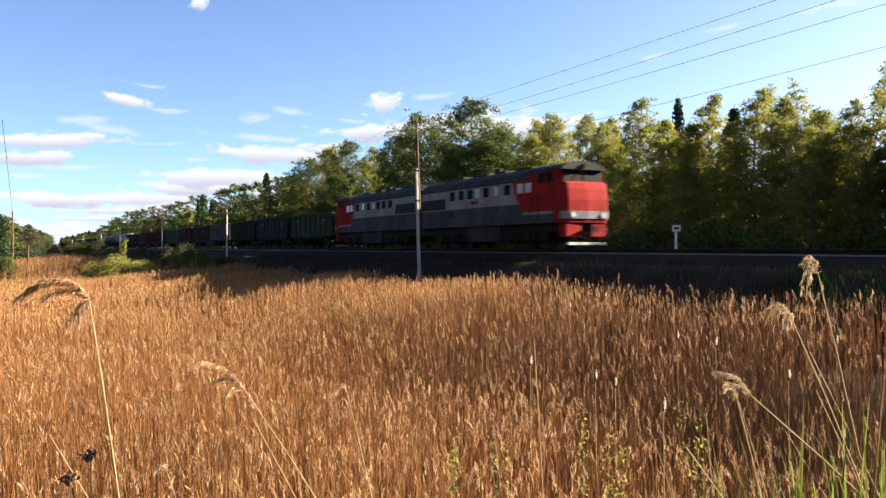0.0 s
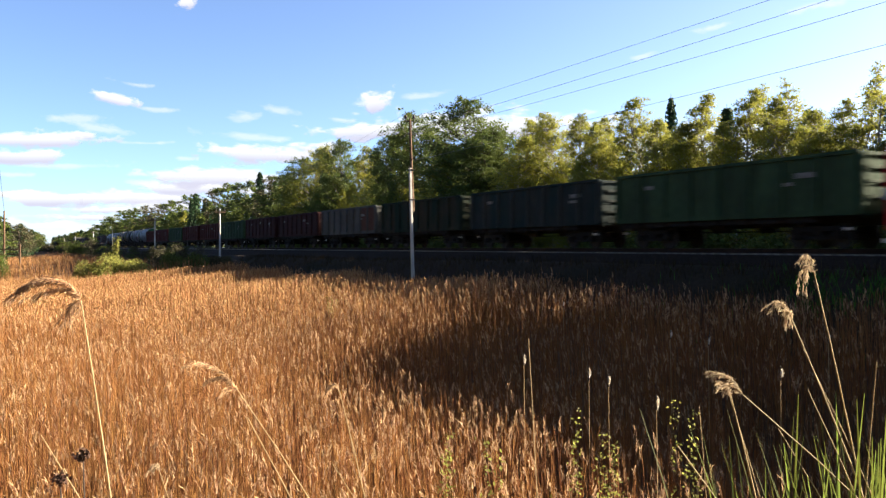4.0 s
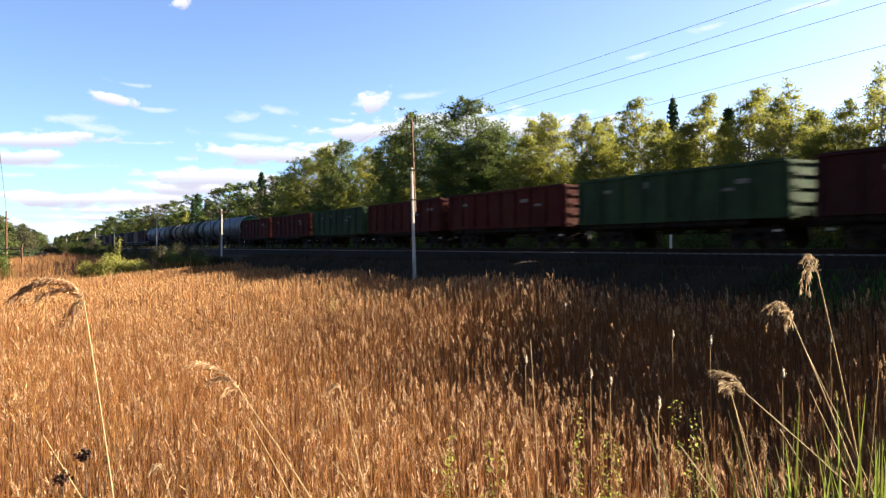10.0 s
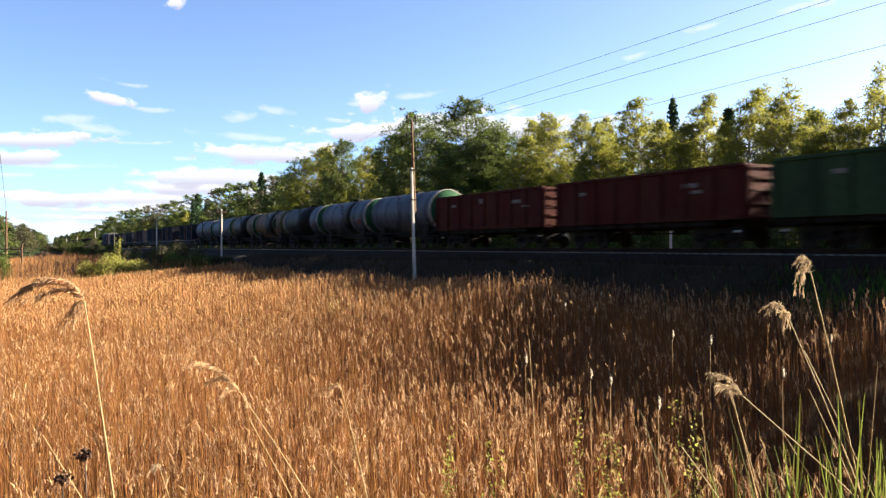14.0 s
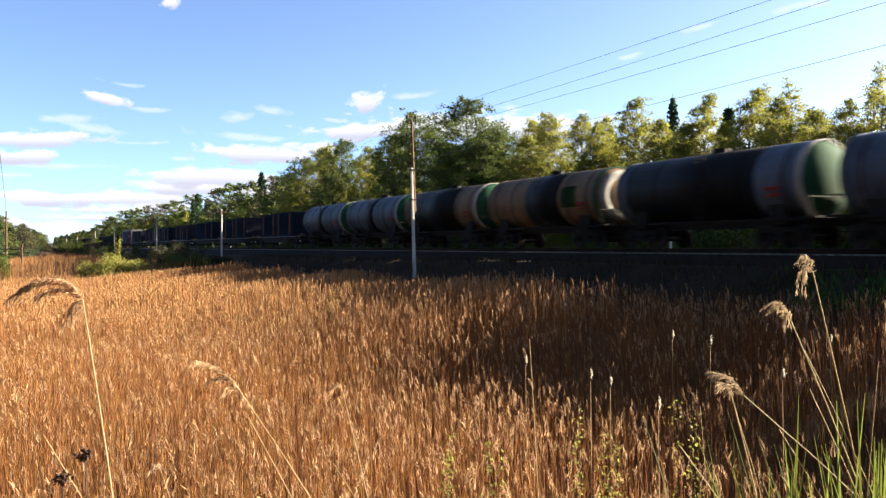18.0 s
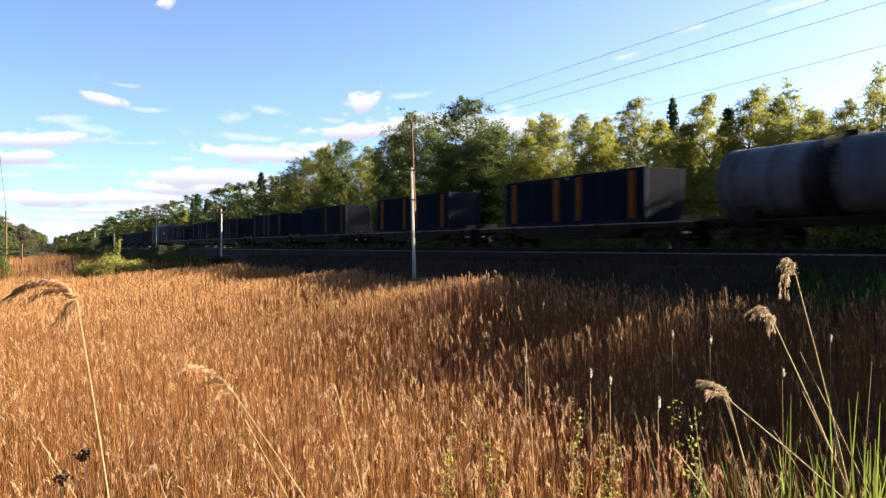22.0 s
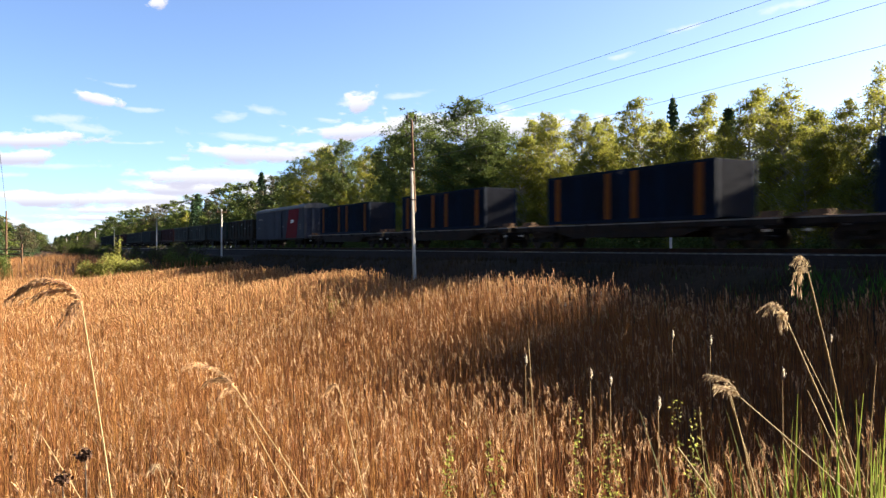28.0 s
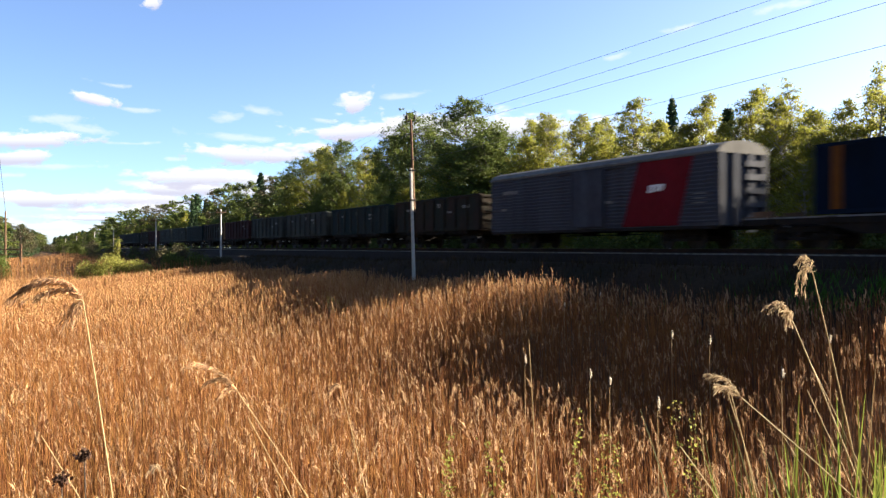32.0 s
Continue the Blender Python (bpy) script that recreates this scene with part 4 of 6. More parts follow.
# ---- poles and wires ----
def pole(s, p, top, label, tall=True, lean=0.0):
    z0 = float(height(np.array(s), np.array(p))) - 0.3
    ob = new("utility_pole")
    ob.matrix_world = Matrix.Translation(at(s, p, z0)) @ pose(0, 0, 0, 0, lean, 0) @ pose(0, 0, 0, 0, 0, HEADING)
    tagged(ob, label, "utility pole", "poles beside the track")
    h = top - z0
    foot = EYE + 4.75 - z0 if tall else h
    if tall:
        part("post", "pole_post%.1f" % h, M_WOOD, ob, lambda bm: tube(bm, (-0.05, 0.15, foot - 2.6), (-0.12, 0.13, h), 0.10, 0.065, 10))
        part("concrete_foot", "pole_foot%.1f" % h, M_CONCRETE, ob, lambda bm: extrude(bm, [(-0.09, 0), (-0.07, foot), (0.05, foot), (0.09, 0)], -0.085, 0.085), "pale square concrete stub", bevel=0.015)
        for z in (foot - 0.12, foot - 1.9):
            part("clamp", "pole_clamp", M_UNDER, ob, lambda bm: box(bm, -0.14, 0.12, -0.11, 0.25, -0.035, 0.035), m=Matrix.Translation((0, 0, z)), bevel=0.008)
        part("step_iron", "pole_iron", M_SILVER, ob, lambda bm: (box(bm, -0.02, 0.22, -0.13, -0.09, -0.02, 0.02), box(bm, 0.18, 0.22, -0.13, -0.09, -0.02, 0.10)), m=Matrix.Translation((0, 0, foot - 1.75)))
        part("cross_pin", "pole_pin", M_UNDER, ob, lambda bm: tube(bm, (-0.3, 0.13, 0), (0.16, 0.13, 0.02), 0.018, sides=6), m=Matrix.Translation((0, 0, foot + 0.5)))
        part("top_bracket", "pole_bracket", M_UNDER, ob, lambda bm: box(bm, -0.025, 0.025, -0.16, 0.42, -0.03, 0.03), m=Matrix.Translation((-0.12, 0.0, h - 0.12)))
    else:
        part("post", "pole_plain%.1f" % h, M_CONCRETE, ob, lambda bm: tube(bm, (0, 0, 0), (0, 0, h), 0.12, 0.085, 8))
        part("crossarm", "pole_arm", M_WOOD, ob, lambda bm: box(bm, -0.05, 0.05, -0.6, 0.6, -0.05, 0.05), m=Matrix.Translation((0.1, 0, h - 0.35)))
    for dy, dz in (((-0.14, 0.02), (0.40, 0.05)) if tall else ((-0.5, -0.2), (0.5, -0.2))):
        part("insulator", "insulator", M_PORCELAIN, ob, lambda bm: (tube(bm, (0, 0, -0.2), (0, 0, 0.0), 0.018, sides=6), tube(bm, (0, 0, 0), (0, 0, 0.1), 0.09, 0.07, 10), tube(bm, (0, 0, 0.1), (0, 0, 0.22), 0.075, 0.045, 10)), m=Matrix.Translation((-0.12 if tall else 0.1, dy, h + dz)))
    return ob


POLE_P = 21.2
pole(-43.0, POLE_P, EYE + 7.70, "weathered wooden utility pole on a pale concrete stub", True, -1.5)
pole(6.8, POLE_P, EYE + 7.70, "weathered wooden utility pole on a pale concrete stub")
for s, top in ((-93.5, 4.4), (-141, 4.9), (-205, 4.2), (-255, 4.6), (-330, 4.2), (-400, 4.2)):
    pole(s, POLE_P, EYE + top, "short pale concrete line pole beside the track", False)


def wire(name, a, b, sag, r=0.012, label="thin dark overhead wire between the poles"):
    cu = bpy.data.curves.new(name, "CURVE")
    cu.dimensions, cu.bevel_depth, cu.bevel_resolution = "3D", r, 1
    sp = cu.splines.new("POLY")
    sp.points.add(24)
    for k in range(25):
        f = k / 24
        q = Vector(a).lerp(Vector(b), f)
        q.z -= sag * 4 * f * (1 - f)
        sp.points[k].co = (*q, 1)
    cu.materials.append(M_WIRE)
    return tagged(new(name, cu), label, "wire", "overhead wires")


for up, end, off, sag in ((7.80, 8.1, 0.0, 0.1), (7.1, 7.9, -0.05, 0.28), (6.75, 7.25, 0.05, 0.28), (5.2, 6.3, 0.0, 0.28)):
    wire("overhead_wire", at(-43.1, POLE_P + off, EYE + up), at(6.8, POLE_P + off, EYE + end), sag, 0.007)
for off in (-0.28, 0.3):
    wire("overhead_wire", at(-43.1, POLE_P + off, EYE + 8.1), at(-93.5, POLE_P + off * 2, EYE + 4.4), 0.5, 0.005)


def marker_post():
    s, p = -32.1, 31.2
    ob = new("marker_post")
    ob.matrix_world = Matrix.Translation(at(s, p, 3.5)) @ pose(0, 0, 0, 0, 0, 0)
    tagged(ob, "small white railway marker post with a plate", "marker post")
    part("post", "mk_post", M_WHITE, ob, lambda bm: box(bm, -0.06, 0.06, -0.06, 0.06, 0, 1.9), bevel=0.01)
    part("plate", "mk_plate", M_WHITE, ob, lambda bm: box(bm, -0.22, 0.22, -0.09, -0.06, 1.68, 2.02), bevel=0.005)
    part("number_bar", "mk_bar", M_BLACK, ob, lambda bm: box(bm, -0.14, 0.14, -0.096, -0.088, 1.80, 1.90))


marker_post()


def far_frame_pole(x, y, top):
    z0 = 0.0
    ob = new("frame_pole")
    ob.matrix_world = Matrix.Translation((x, y, z0))
    tagged(ob, "tall wooden line pole with low crossbars in the marsh", "utility pole")
    h = top - z0
    part("post", "fp_post", M_WOOD, ob, lambda bm: tube(bm, (0, 0, 0), (0, 0, h), 0.2, 0.14, 8))
    for z in (2.9, 3.9):
        part("crossbar", "fp_bar", M_WOOD, ob, lambda bm: box(bm, -2.4, 3.0, -0.08, 0.08, -0.1, 0.1), m=Matrix.Translation((0, 0, z)))
    part("stub_post", "fp_stub", M_WOOD, ob, lambda bm: tube(bm, (2.9, 0.1, 0), (2.9, 0.1, 4.9), 0.16, 0.14, 8))


far_frame_pole(-82.0, 150.0, EYE + 6.8)
wire("guy_wire", (-82.0, 150.0, EYE + 6.8), (-47.0, 84.0, EYE + 13.5), 0.0, 0.03, "thin dark wire running up from the far pole")


# ---- trees ----
M_BARK = mat("birch bark", (0.27, 0.25, 0.22), 0.8, 0, 0.4, 12, 1.5, 0.3, (0.10, 0.09, 0.08), streak=0.5)
M_DARKBARK = mat("dark bark", (0.07, 0.055, 0.045), 0.9, 0, 0.3, 15, 2, 0.5)
M_BIRCH = mat("young birch leaves", (0.215, 0.208, 0.034), 0.6, 0, 0.2, 0.7, 0.25, 0, (0.145, 0.152, 0.026), leaf=0.55, random_by="island")
M_ASPEN = mat("deep green leaves", (0.092, 0.115, 0.026), 0.6, 0, 0.2, 0.7, 0.25, 0, (0.045, 0.063, 0.017), leaf=0.4, random_by="island")
M_NEEDLE = mat("spruce needles", (0.03, 0.055, 0.022), 0.6, 0, 0.3, 0.8, 0.3, 0, (0.02, 0.04, 0.018), leaf=0.2, random_by="island")
M_BUD = mat("budding grey brown twigs", (0.075, 0.068, 0.036), 0.8, 0, 0.25, 0.7, 0.25, 0, (0.05, 0.05, 0.028), leaf=0.3, random_by="island")


def leaf_quads(rng, centres, size, out=None):
    """Pointed leaves; out: the way that each one faces, loosely."""
    n = len(centres)
    a = rng.standard_normal((n, 3))
    if out is not None:
        face = out / (np.linalg.norm(out, axis=1)[:, None] + 1e-6) + 0.42 * rng.standard_normal((n, 3))
        a = np.cross(face, a)
    a /= np.linalg.norm(a, axis=1)[:, None]
    b = np.cross(a, rng.standard_normal((n, 3)) if out is None else face)
    b /= np.linalg.norm(b, axis=1)[:, None]
    s = (size * rng.uniform(0.6, 1.3, n))[:, None]
    return np.stack((centres - a * s, centres + b * s * 0.55, centres + a * s, centres - b * s * 0.55), 1)


def broadleaf(name, seed, tall, width, low, leaves, leaf, bark, foliage, label, clumps=46, pointed=0.5):
    rng = np.random.default_rng(seed)
    ob = new(name)
    tagged(ob, label, "tree", "trees of the wood")
    ends = []

    def wood(bm):
        pts = [Vector((0, 0, -0.3))]
        for k in range(1, 7):
            pts.append(Vector((rng.normal(0, 0.06) * k, rng.normal(0, 0.06) * k, tall * k / 6.05)))
        for k in range(6):
            tube(bm, pts[k], pts[k + 1], 0.14 * (1 - k / 6.5), 0.14 * (1 - (k + 1) / 6.5), 7, False)
        for k in range(clumps):
            f = low + (1 - low) * rng.random() ** 0.85
            i = min(int(f * 6), 5)
            root = pts[i].lerp(pts[i + 1], f * 6 - i)
            g = (f - low) / (1 - low)
            reach = width * ((1 - g ** (0.9 + pointed * pointed * 2)) ** 0.75 * min(1, 0.45 + 3 * g) + 0.05) * rng.uniform(0.6, 1.06)
            a = rng.uniform(0, math.tau)
            tip = root + Vector((math.cos(a) * reach, math.sin(a) * reach, reach * rng.uniform(0.35, 1.1)))
            tube(bm, root, tip, 0.045 * (1 - 0.6 * f), 0.012, 4, False)
            ends.append((root.lerp(tip, 0.55), tip, reach))
        ends.append((pts[5].lerp(pts[6], 0.5), pts[6], 0.1))
    part("trunk", name + "_trunk%d" % seed, bark, ob, wood)
    # leaves hang in clumps along the outer half of every branch, with gaps between
    cs, outs = [], []
    total = sum(reach + 0.25 for root, tip, reach in ends)
    for root, tip, reach in ends:
        knots = max(2, int(2 + reach * 1.6))
        per = max(4, int(leaves * (reach + 0.25) / total / knots))
        for q in range(knots):
            f = 0.15 + 0.9 * (q + rng.random()) / knots
            mid = np.array(root) * (1 - f) + np.array(tip) * f + rng.standard_normal(3) * 0.16 * (0.4 + reach)
            size = rng.uniform(0.24, 0.44) * (0.75 + 0.2 * reach)
            d = rng.standard_normal((per, 3))
            d /= np.linalg.norm(d, axis=1)[:, None]
            d *= (rng.random((per, 1)) ** 0.5) * size * np.array((1.15, 1.15, 0.8))
            d[:, 2] -= 0.25 * np.hypot(d[:, 0], d[:, 1])
            cs.append(mid + d)
            outs.append(d / size + np.array((0, 0, 0.35)) + 0.3 * rng.standard_normal((per, 3)))
    C = np.concatenate(cs)
    V = leaf_quads(rng, C, leaf, np.concatenate(outs))
    crown = new("crown", quads(name + "_crown", V, (foliage,)))
    crown.parent = ob
    return ob


def spruce(name, seed, tall, width, label):
    rng = np.random.default_rng(seed)
    ob = new(name)
    tagged(ob, label, "tree", "trees of the wood")
    part("trunk", name + "_trunk%d" % seed, M_DARKBARK, ob, lambda bm: tube(bm, (0, 0, -0.3), (0, 0, tall), 0.16, 0.02, 7))
    cs, ds = [], []
    for k in range(int(tall * 3.2)):
        z = tall * (0.1 + 0.9 * k / (tall * 3.2))
        r = width * (1 - z / tall) ** 0.68 + 0.03
        for j in range(13):
            a = rng.uniform(0, math.tau)
            m = 7
            f = np.linspace(0.1, 1, m)[:, None] * r * rng.uniform(0.7, 1.1)
            d = np.array((math.cos(a), math.sin(a), -0.25))
            cs.append(np.array((0, 0, z)) + f * d + rng.standard_normal((m, 3)) * 0.08)
    V = leaf_quads(rng, np.concatenate(cs), 0.18)
    crown = new("crown", quads(name + "_crown", V, (M_NEEDLE,)))
    crown.parent = ob
    return ob


def shrub(name, seed, tall, width, foliage, label, leaves=900, leaf=0.14, twig=0.03, stems=14, dome=False):
    rng = np.random.default_rng(seed)
    ob = new(name)
    tagged(ob, label, "bush", "bushes at the wood's edge")
    ends = []

    for k in range(stems):
        a = rng.uniform(0, math.tau)
        tip = Vector((math.cos(a) * width * rng.uniform(0.2, 1), math.sin(a) * width * rng.uniform(0.2, 1), tall * rng.uniform(0.45, 1)))
        ends.append(tip)
        part("stem", name + "_stem%d_%d" % (seed, k), M_DARKBARK, ob, lambda bm: tube(bm, (0, 0, -0.2), tip, twig, twig * 0.3, 4, False))
    cs = []
    for tip in ends:
        f = rng.uniform(0.35 if twig > 0.01 else 0.72, 1.05, (leaves // stems, 1))
        cs.append(np.array(tip) * f + rng.standard_normal((leaves // stems, 3)) * width * (0.2 if twig > 0.01 else 0.12))
    if dome:
        # a closed low dome of leaves with an uneven skin
        n = leaves
        d = rng.standard_normal((n, 3))
        d[:, 2] = np.abs(d[:, 2])
        d /= np.linalg.norm(d, axis=1)[:, None]
        bumps = 1 + 0.10 * np.sin(d[:, 0] * 5 + seed) + 0.09 * np.sin(d[:, 1] * 7 + seed * 2) + 0.06 * np.sin(d[:, 2] * 9)
        cs = [d * (bumps * rng.uniform(0.72, 1.03, n) * 0.9)[:, None] * np.array((width, width, tall))]
    crown = new("crown", quads(name + "_crown", leaf_quads(rng, np.concatenate(cs), leaf), (foliage,)))
    crown.parent = ob
    return ob


BIRCH_WORDS, THIN_WORDS, ASPEN_WORDS = "young birch tree with fresh yellow green leaves", "thin young birch tree with sparse fresh leaves", "full deep green aspen tree"
KINDS = {
    "birch": [broadleaf("birch_tree", 11 + k, 14, 2.4 + 0.2 * k, 0.10, 24000, 0.072, M_BARK, M_BIRCH, BIRCH_WORDS, 190, 0.45) for k in range(4)],
    "birch_far": [broadleaf("birch_tree", 16 + k, 14, 2.6, 0.06, 6000, 0.16, M_BARK, M_BIRCH, BIRCH_WORDS, 90, 0.5) for k in range(3)],
    "thin": [broadleaf("birch_tree", 21 + k, 14, 1.5, 0.15, 8000, 0.068, M_BARK, M_BIRCH, THIN_WORDS, 100) for k in range(2)],
    "aspen": [broadleaf("aspen_tree", 31 + k, 14, 2.9, 0.12, 24000, 0.078, M_DARKBARK, M_ASPEN, ASPEN_WORDS, 170, 0.95) for k in range(2)],
    "aspen_far": [broadleaf("aspen_tree", 36 + k, 14, 2.8, 0.08, 6000, 0.165, M_DARKBARK, M_ASPEN, ASPEN_WORDS, 70, 0.95) for k in range(2)],
    "bare_far": [broadleaf("budding_tree", 46 + k, 14, 2.5, 0.10, 3600, 0.15, M_DARKBARK, M_BUD, "grey brown budding tree with few leaves", 90, 0.8) for k in range(2)],
    "spruce": [spruce("spruce_tree", 41 + k, 14, 1.9, "dark green spruce tree") for k in range(2)],
}
PLACED = set()


def plant(kind, s, p, tall, wide=1.0, k=0, rng=random):
    src = KINDS[kind][k % len(KINDS[kind])]
    f = tall / 14
    m = Matrix.Translation(at(s, p, float(height(np.array(s), np.array(p))))) @ pose(0, 0, 0, 0, 0, rng.uniform(0, 360)) @ Matrix.Diagonal((f * wide, f * wide, f, 1))
    if src.name not in PLACED:
        PLACED.add(src.name)
        src.matrix_world = m
        return src
    ob = copy_thing(src, Matrix.Identity(4))
    ob.matrix_world = m
    return ob


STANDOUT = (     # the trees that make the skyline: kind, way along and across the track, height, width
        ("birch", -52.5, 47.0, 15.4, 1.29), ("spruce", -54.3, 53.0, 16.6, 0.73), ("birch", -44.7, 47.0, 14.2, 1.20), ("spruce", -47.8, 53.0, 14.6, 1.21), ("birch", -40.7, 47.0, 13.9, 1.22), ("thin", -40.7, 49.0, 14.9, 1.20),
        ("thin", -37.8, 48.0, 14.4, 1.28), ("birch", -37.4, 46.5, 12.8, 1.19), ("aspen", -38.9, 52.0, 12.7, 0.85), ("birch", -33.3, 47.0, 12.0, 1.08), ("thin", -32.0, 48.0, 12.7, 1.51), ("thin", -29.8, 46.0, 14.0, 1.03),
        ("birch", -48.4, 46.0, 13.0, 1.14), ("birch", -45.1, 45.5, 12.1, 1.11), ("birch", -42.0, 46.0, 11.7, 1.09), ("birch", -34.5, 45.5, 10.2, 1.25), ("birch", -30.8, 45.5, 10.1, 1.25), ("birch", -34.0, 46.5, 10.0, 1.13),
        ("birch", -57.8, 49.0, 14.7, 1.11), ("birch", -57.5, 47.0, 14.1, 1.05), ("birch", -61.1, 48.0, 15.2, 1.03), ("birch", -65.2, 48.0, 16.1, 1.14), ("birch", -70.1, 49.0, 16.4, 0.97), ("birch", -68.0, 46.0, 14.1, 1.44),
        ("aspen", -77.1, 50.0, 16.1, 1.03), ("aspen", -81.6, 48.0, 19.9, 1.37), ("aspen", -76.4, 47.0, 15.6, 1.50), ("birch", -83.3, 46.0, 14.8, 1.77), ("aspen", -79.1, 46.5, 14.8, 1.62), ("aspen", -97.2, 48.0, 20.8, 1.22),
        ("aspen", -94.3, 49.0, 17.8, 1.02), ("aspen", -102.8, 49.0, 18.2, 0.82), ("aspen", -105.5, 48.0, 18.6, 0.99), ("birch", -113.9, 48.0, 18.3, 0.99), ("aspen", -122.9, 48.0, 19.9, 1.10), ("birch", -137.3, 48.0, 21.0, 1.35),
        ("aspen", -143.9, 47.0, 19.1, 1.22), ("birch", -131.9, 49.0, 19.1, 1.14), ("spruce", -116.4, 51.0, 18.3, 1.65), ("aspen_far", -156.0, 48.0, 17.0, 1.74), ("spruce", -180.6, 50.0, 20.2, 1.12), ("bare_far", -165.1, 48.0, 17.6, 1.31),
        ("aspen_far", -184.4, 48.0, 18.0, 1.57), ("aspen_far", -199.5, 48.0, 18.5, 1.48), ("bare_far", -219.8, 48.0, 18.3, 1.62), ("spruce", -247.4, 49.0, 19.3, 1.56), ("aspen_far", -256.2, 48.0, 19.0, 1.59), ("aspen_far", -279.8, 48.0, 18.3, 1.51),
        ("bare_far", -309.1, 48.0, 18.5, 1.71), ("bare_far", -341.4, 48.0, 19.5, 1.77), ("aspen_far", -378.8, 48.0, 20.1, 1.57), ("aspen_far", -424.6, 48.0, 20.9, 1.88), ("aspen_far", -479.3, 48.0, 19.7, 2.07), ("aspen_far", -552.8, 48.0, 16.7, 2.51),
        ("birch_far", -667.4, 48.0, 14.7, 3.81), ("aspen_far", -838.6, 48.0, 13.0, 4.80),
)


def forest():
    rng = random.Random(7)
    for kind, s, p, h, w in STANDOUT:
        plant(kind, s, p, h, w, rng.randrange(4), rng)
    s = 34.0
    while s > -160:
        base = 12.6 + 0.9 * math.sin(s * 0.31) if s > -36 else 14.0 if s > -75 else 15.5 if s > -108 else 17.5
        kind = rng.choice(("birch", "birch", "birch", "thin", "birch")) if s > -70 else rng.choice(("birch", "aspen", "spruce", "aspen"))
        seen = s < -29
        # out of view: close rows of aspens added to keep sun off the bank
        if not seen:
            kind, base = "aspen", 12.3
        plant(kind, s, 47.5 + rng.uniform(-2.5, 2.5), base * (rng.uniform(0.6, 0.85) if seen else rng.uniform(0.97, 1.04)), 1.2 if s > -100 else 0.8, rng.randrange(4), rng)
        plant(rng.choice(("birch_far", "aspen_far", "aspen_far", "birch_far" if s > -75 else "spruce")), s - rng.uniform(0.5, 2), 54 + rng.uniform(-1.5, 2), base * (rng.uniform(0.42, 0.55) if -52 < s < -29 else rng.uniform(0.6, 0.78) if seen else rng.uniform(0.92, 1.0)), 1.5, rng.randrange(3), rng)
        if rng.random() < 0.5 and not -52 < s < -29:
            plant(rng.choice(("aspen_far", "spruce", "aspen_far")), s - rng.uniform(0.5, 2), 61 + rng.uniform(-2, 3), base * rng.uniform(0.55, 0.8), 1.3, rng.randrange(3), rng)
        s -= rng.uniform(1.9, 2.7) if seen else rng.uniform(1.3, 1.9)
    while s > -420:
        base = 16.5 + 1.0 * math.sin(s * 0.07)
        plant(rng.choice(("aspen_far", "aspen_far", "spruce", "bare_far", "spruce", "birch_far")), s, 48 + rng.uniform(-2, 2), base * rng.uniform(0.7, 0.98), 1.1, rng.randrange(3), rng)
        s -= rng.uniform(2.8, 4.4)
    while s > -1100:
        plant(rng.choice(("bare_far", "aspen_far", "spruce")), s, 48 + rng.uniform(-4, 4), 16 * rng.uniform(0.75, 1.0), 1.9, rng.randrange(3), rng)
        s -= rng.uniform(8, 13)
    # scrub on the marsh side of the bank, further down the track
    for k in range(95):
        s = -104 - 3.2 * k - 0.02 * k * k + rng.uniform(-1.5, 1.5)
        plant(rng.choice(("bare_far", "bare_far", "aspen_far")), s, 18.5 + rng.uniform(-2.5, 2.5), rng.uniform(1.8, 3.4) if k < 30 else rng.uniform(2.5, 5.5), rng.uniform(1.6, 2.4), rng.randrange(2), rng)
    # unseen wood behind the road, marsh's near side, added to block sky light
    for k in range(120):
        plant(rng.choice(("birch_far", "aspen_far", "aspen_far", "spruce")), 58 - 1.75 * k + rng.uniform(-1, 1), -13.5 - 4.0 * (k % 3) + rng.uniform(-1.2, 1.2), rng.uniform(16, 20), 1.7, rng.randrange(3), rng)
    # the wood that closes the marsh on the other side
    for k in range(110):
        y = 175 + 8.5 * (k // 2)
        x = -97 - (y - 175) * 0.485 + rng.uniform(-7, 3) - (k % 2) * 11
        q = Vector((x, y, 0))
        plant(rng.choice(("bare_far", "aspen_far", "bare_far", "spruce")), q.dot(U), q.dot(N), rng.uniform(10.5, 13.0), 2.1, rng.randrange(3), rng)
    KINDS["shrub"] = [shrub("bush", 61 + k, 14, 8, M_ASPEN, "dark green bush under the trees", 3600, 0.5) for k in range(2)]
    s = -22.0
    while s > -170:
        plant("shrub", s, 43.5 + rng.uniform(-1.2, 1.5), rng.uniform(2.2, 4.6), 1.2, rng.randrange(2), rng)
        s -= rng.uniform(2.4, 4.0)


forest()


M_WILLOW = mat("pale willow leaves", (0.21, 0.205, 0.05), 0.6, 0, 0.3, 0.9, 0.3, 0, (0.155, 0.155, 0.037), leaf=0.5, random_by="island")


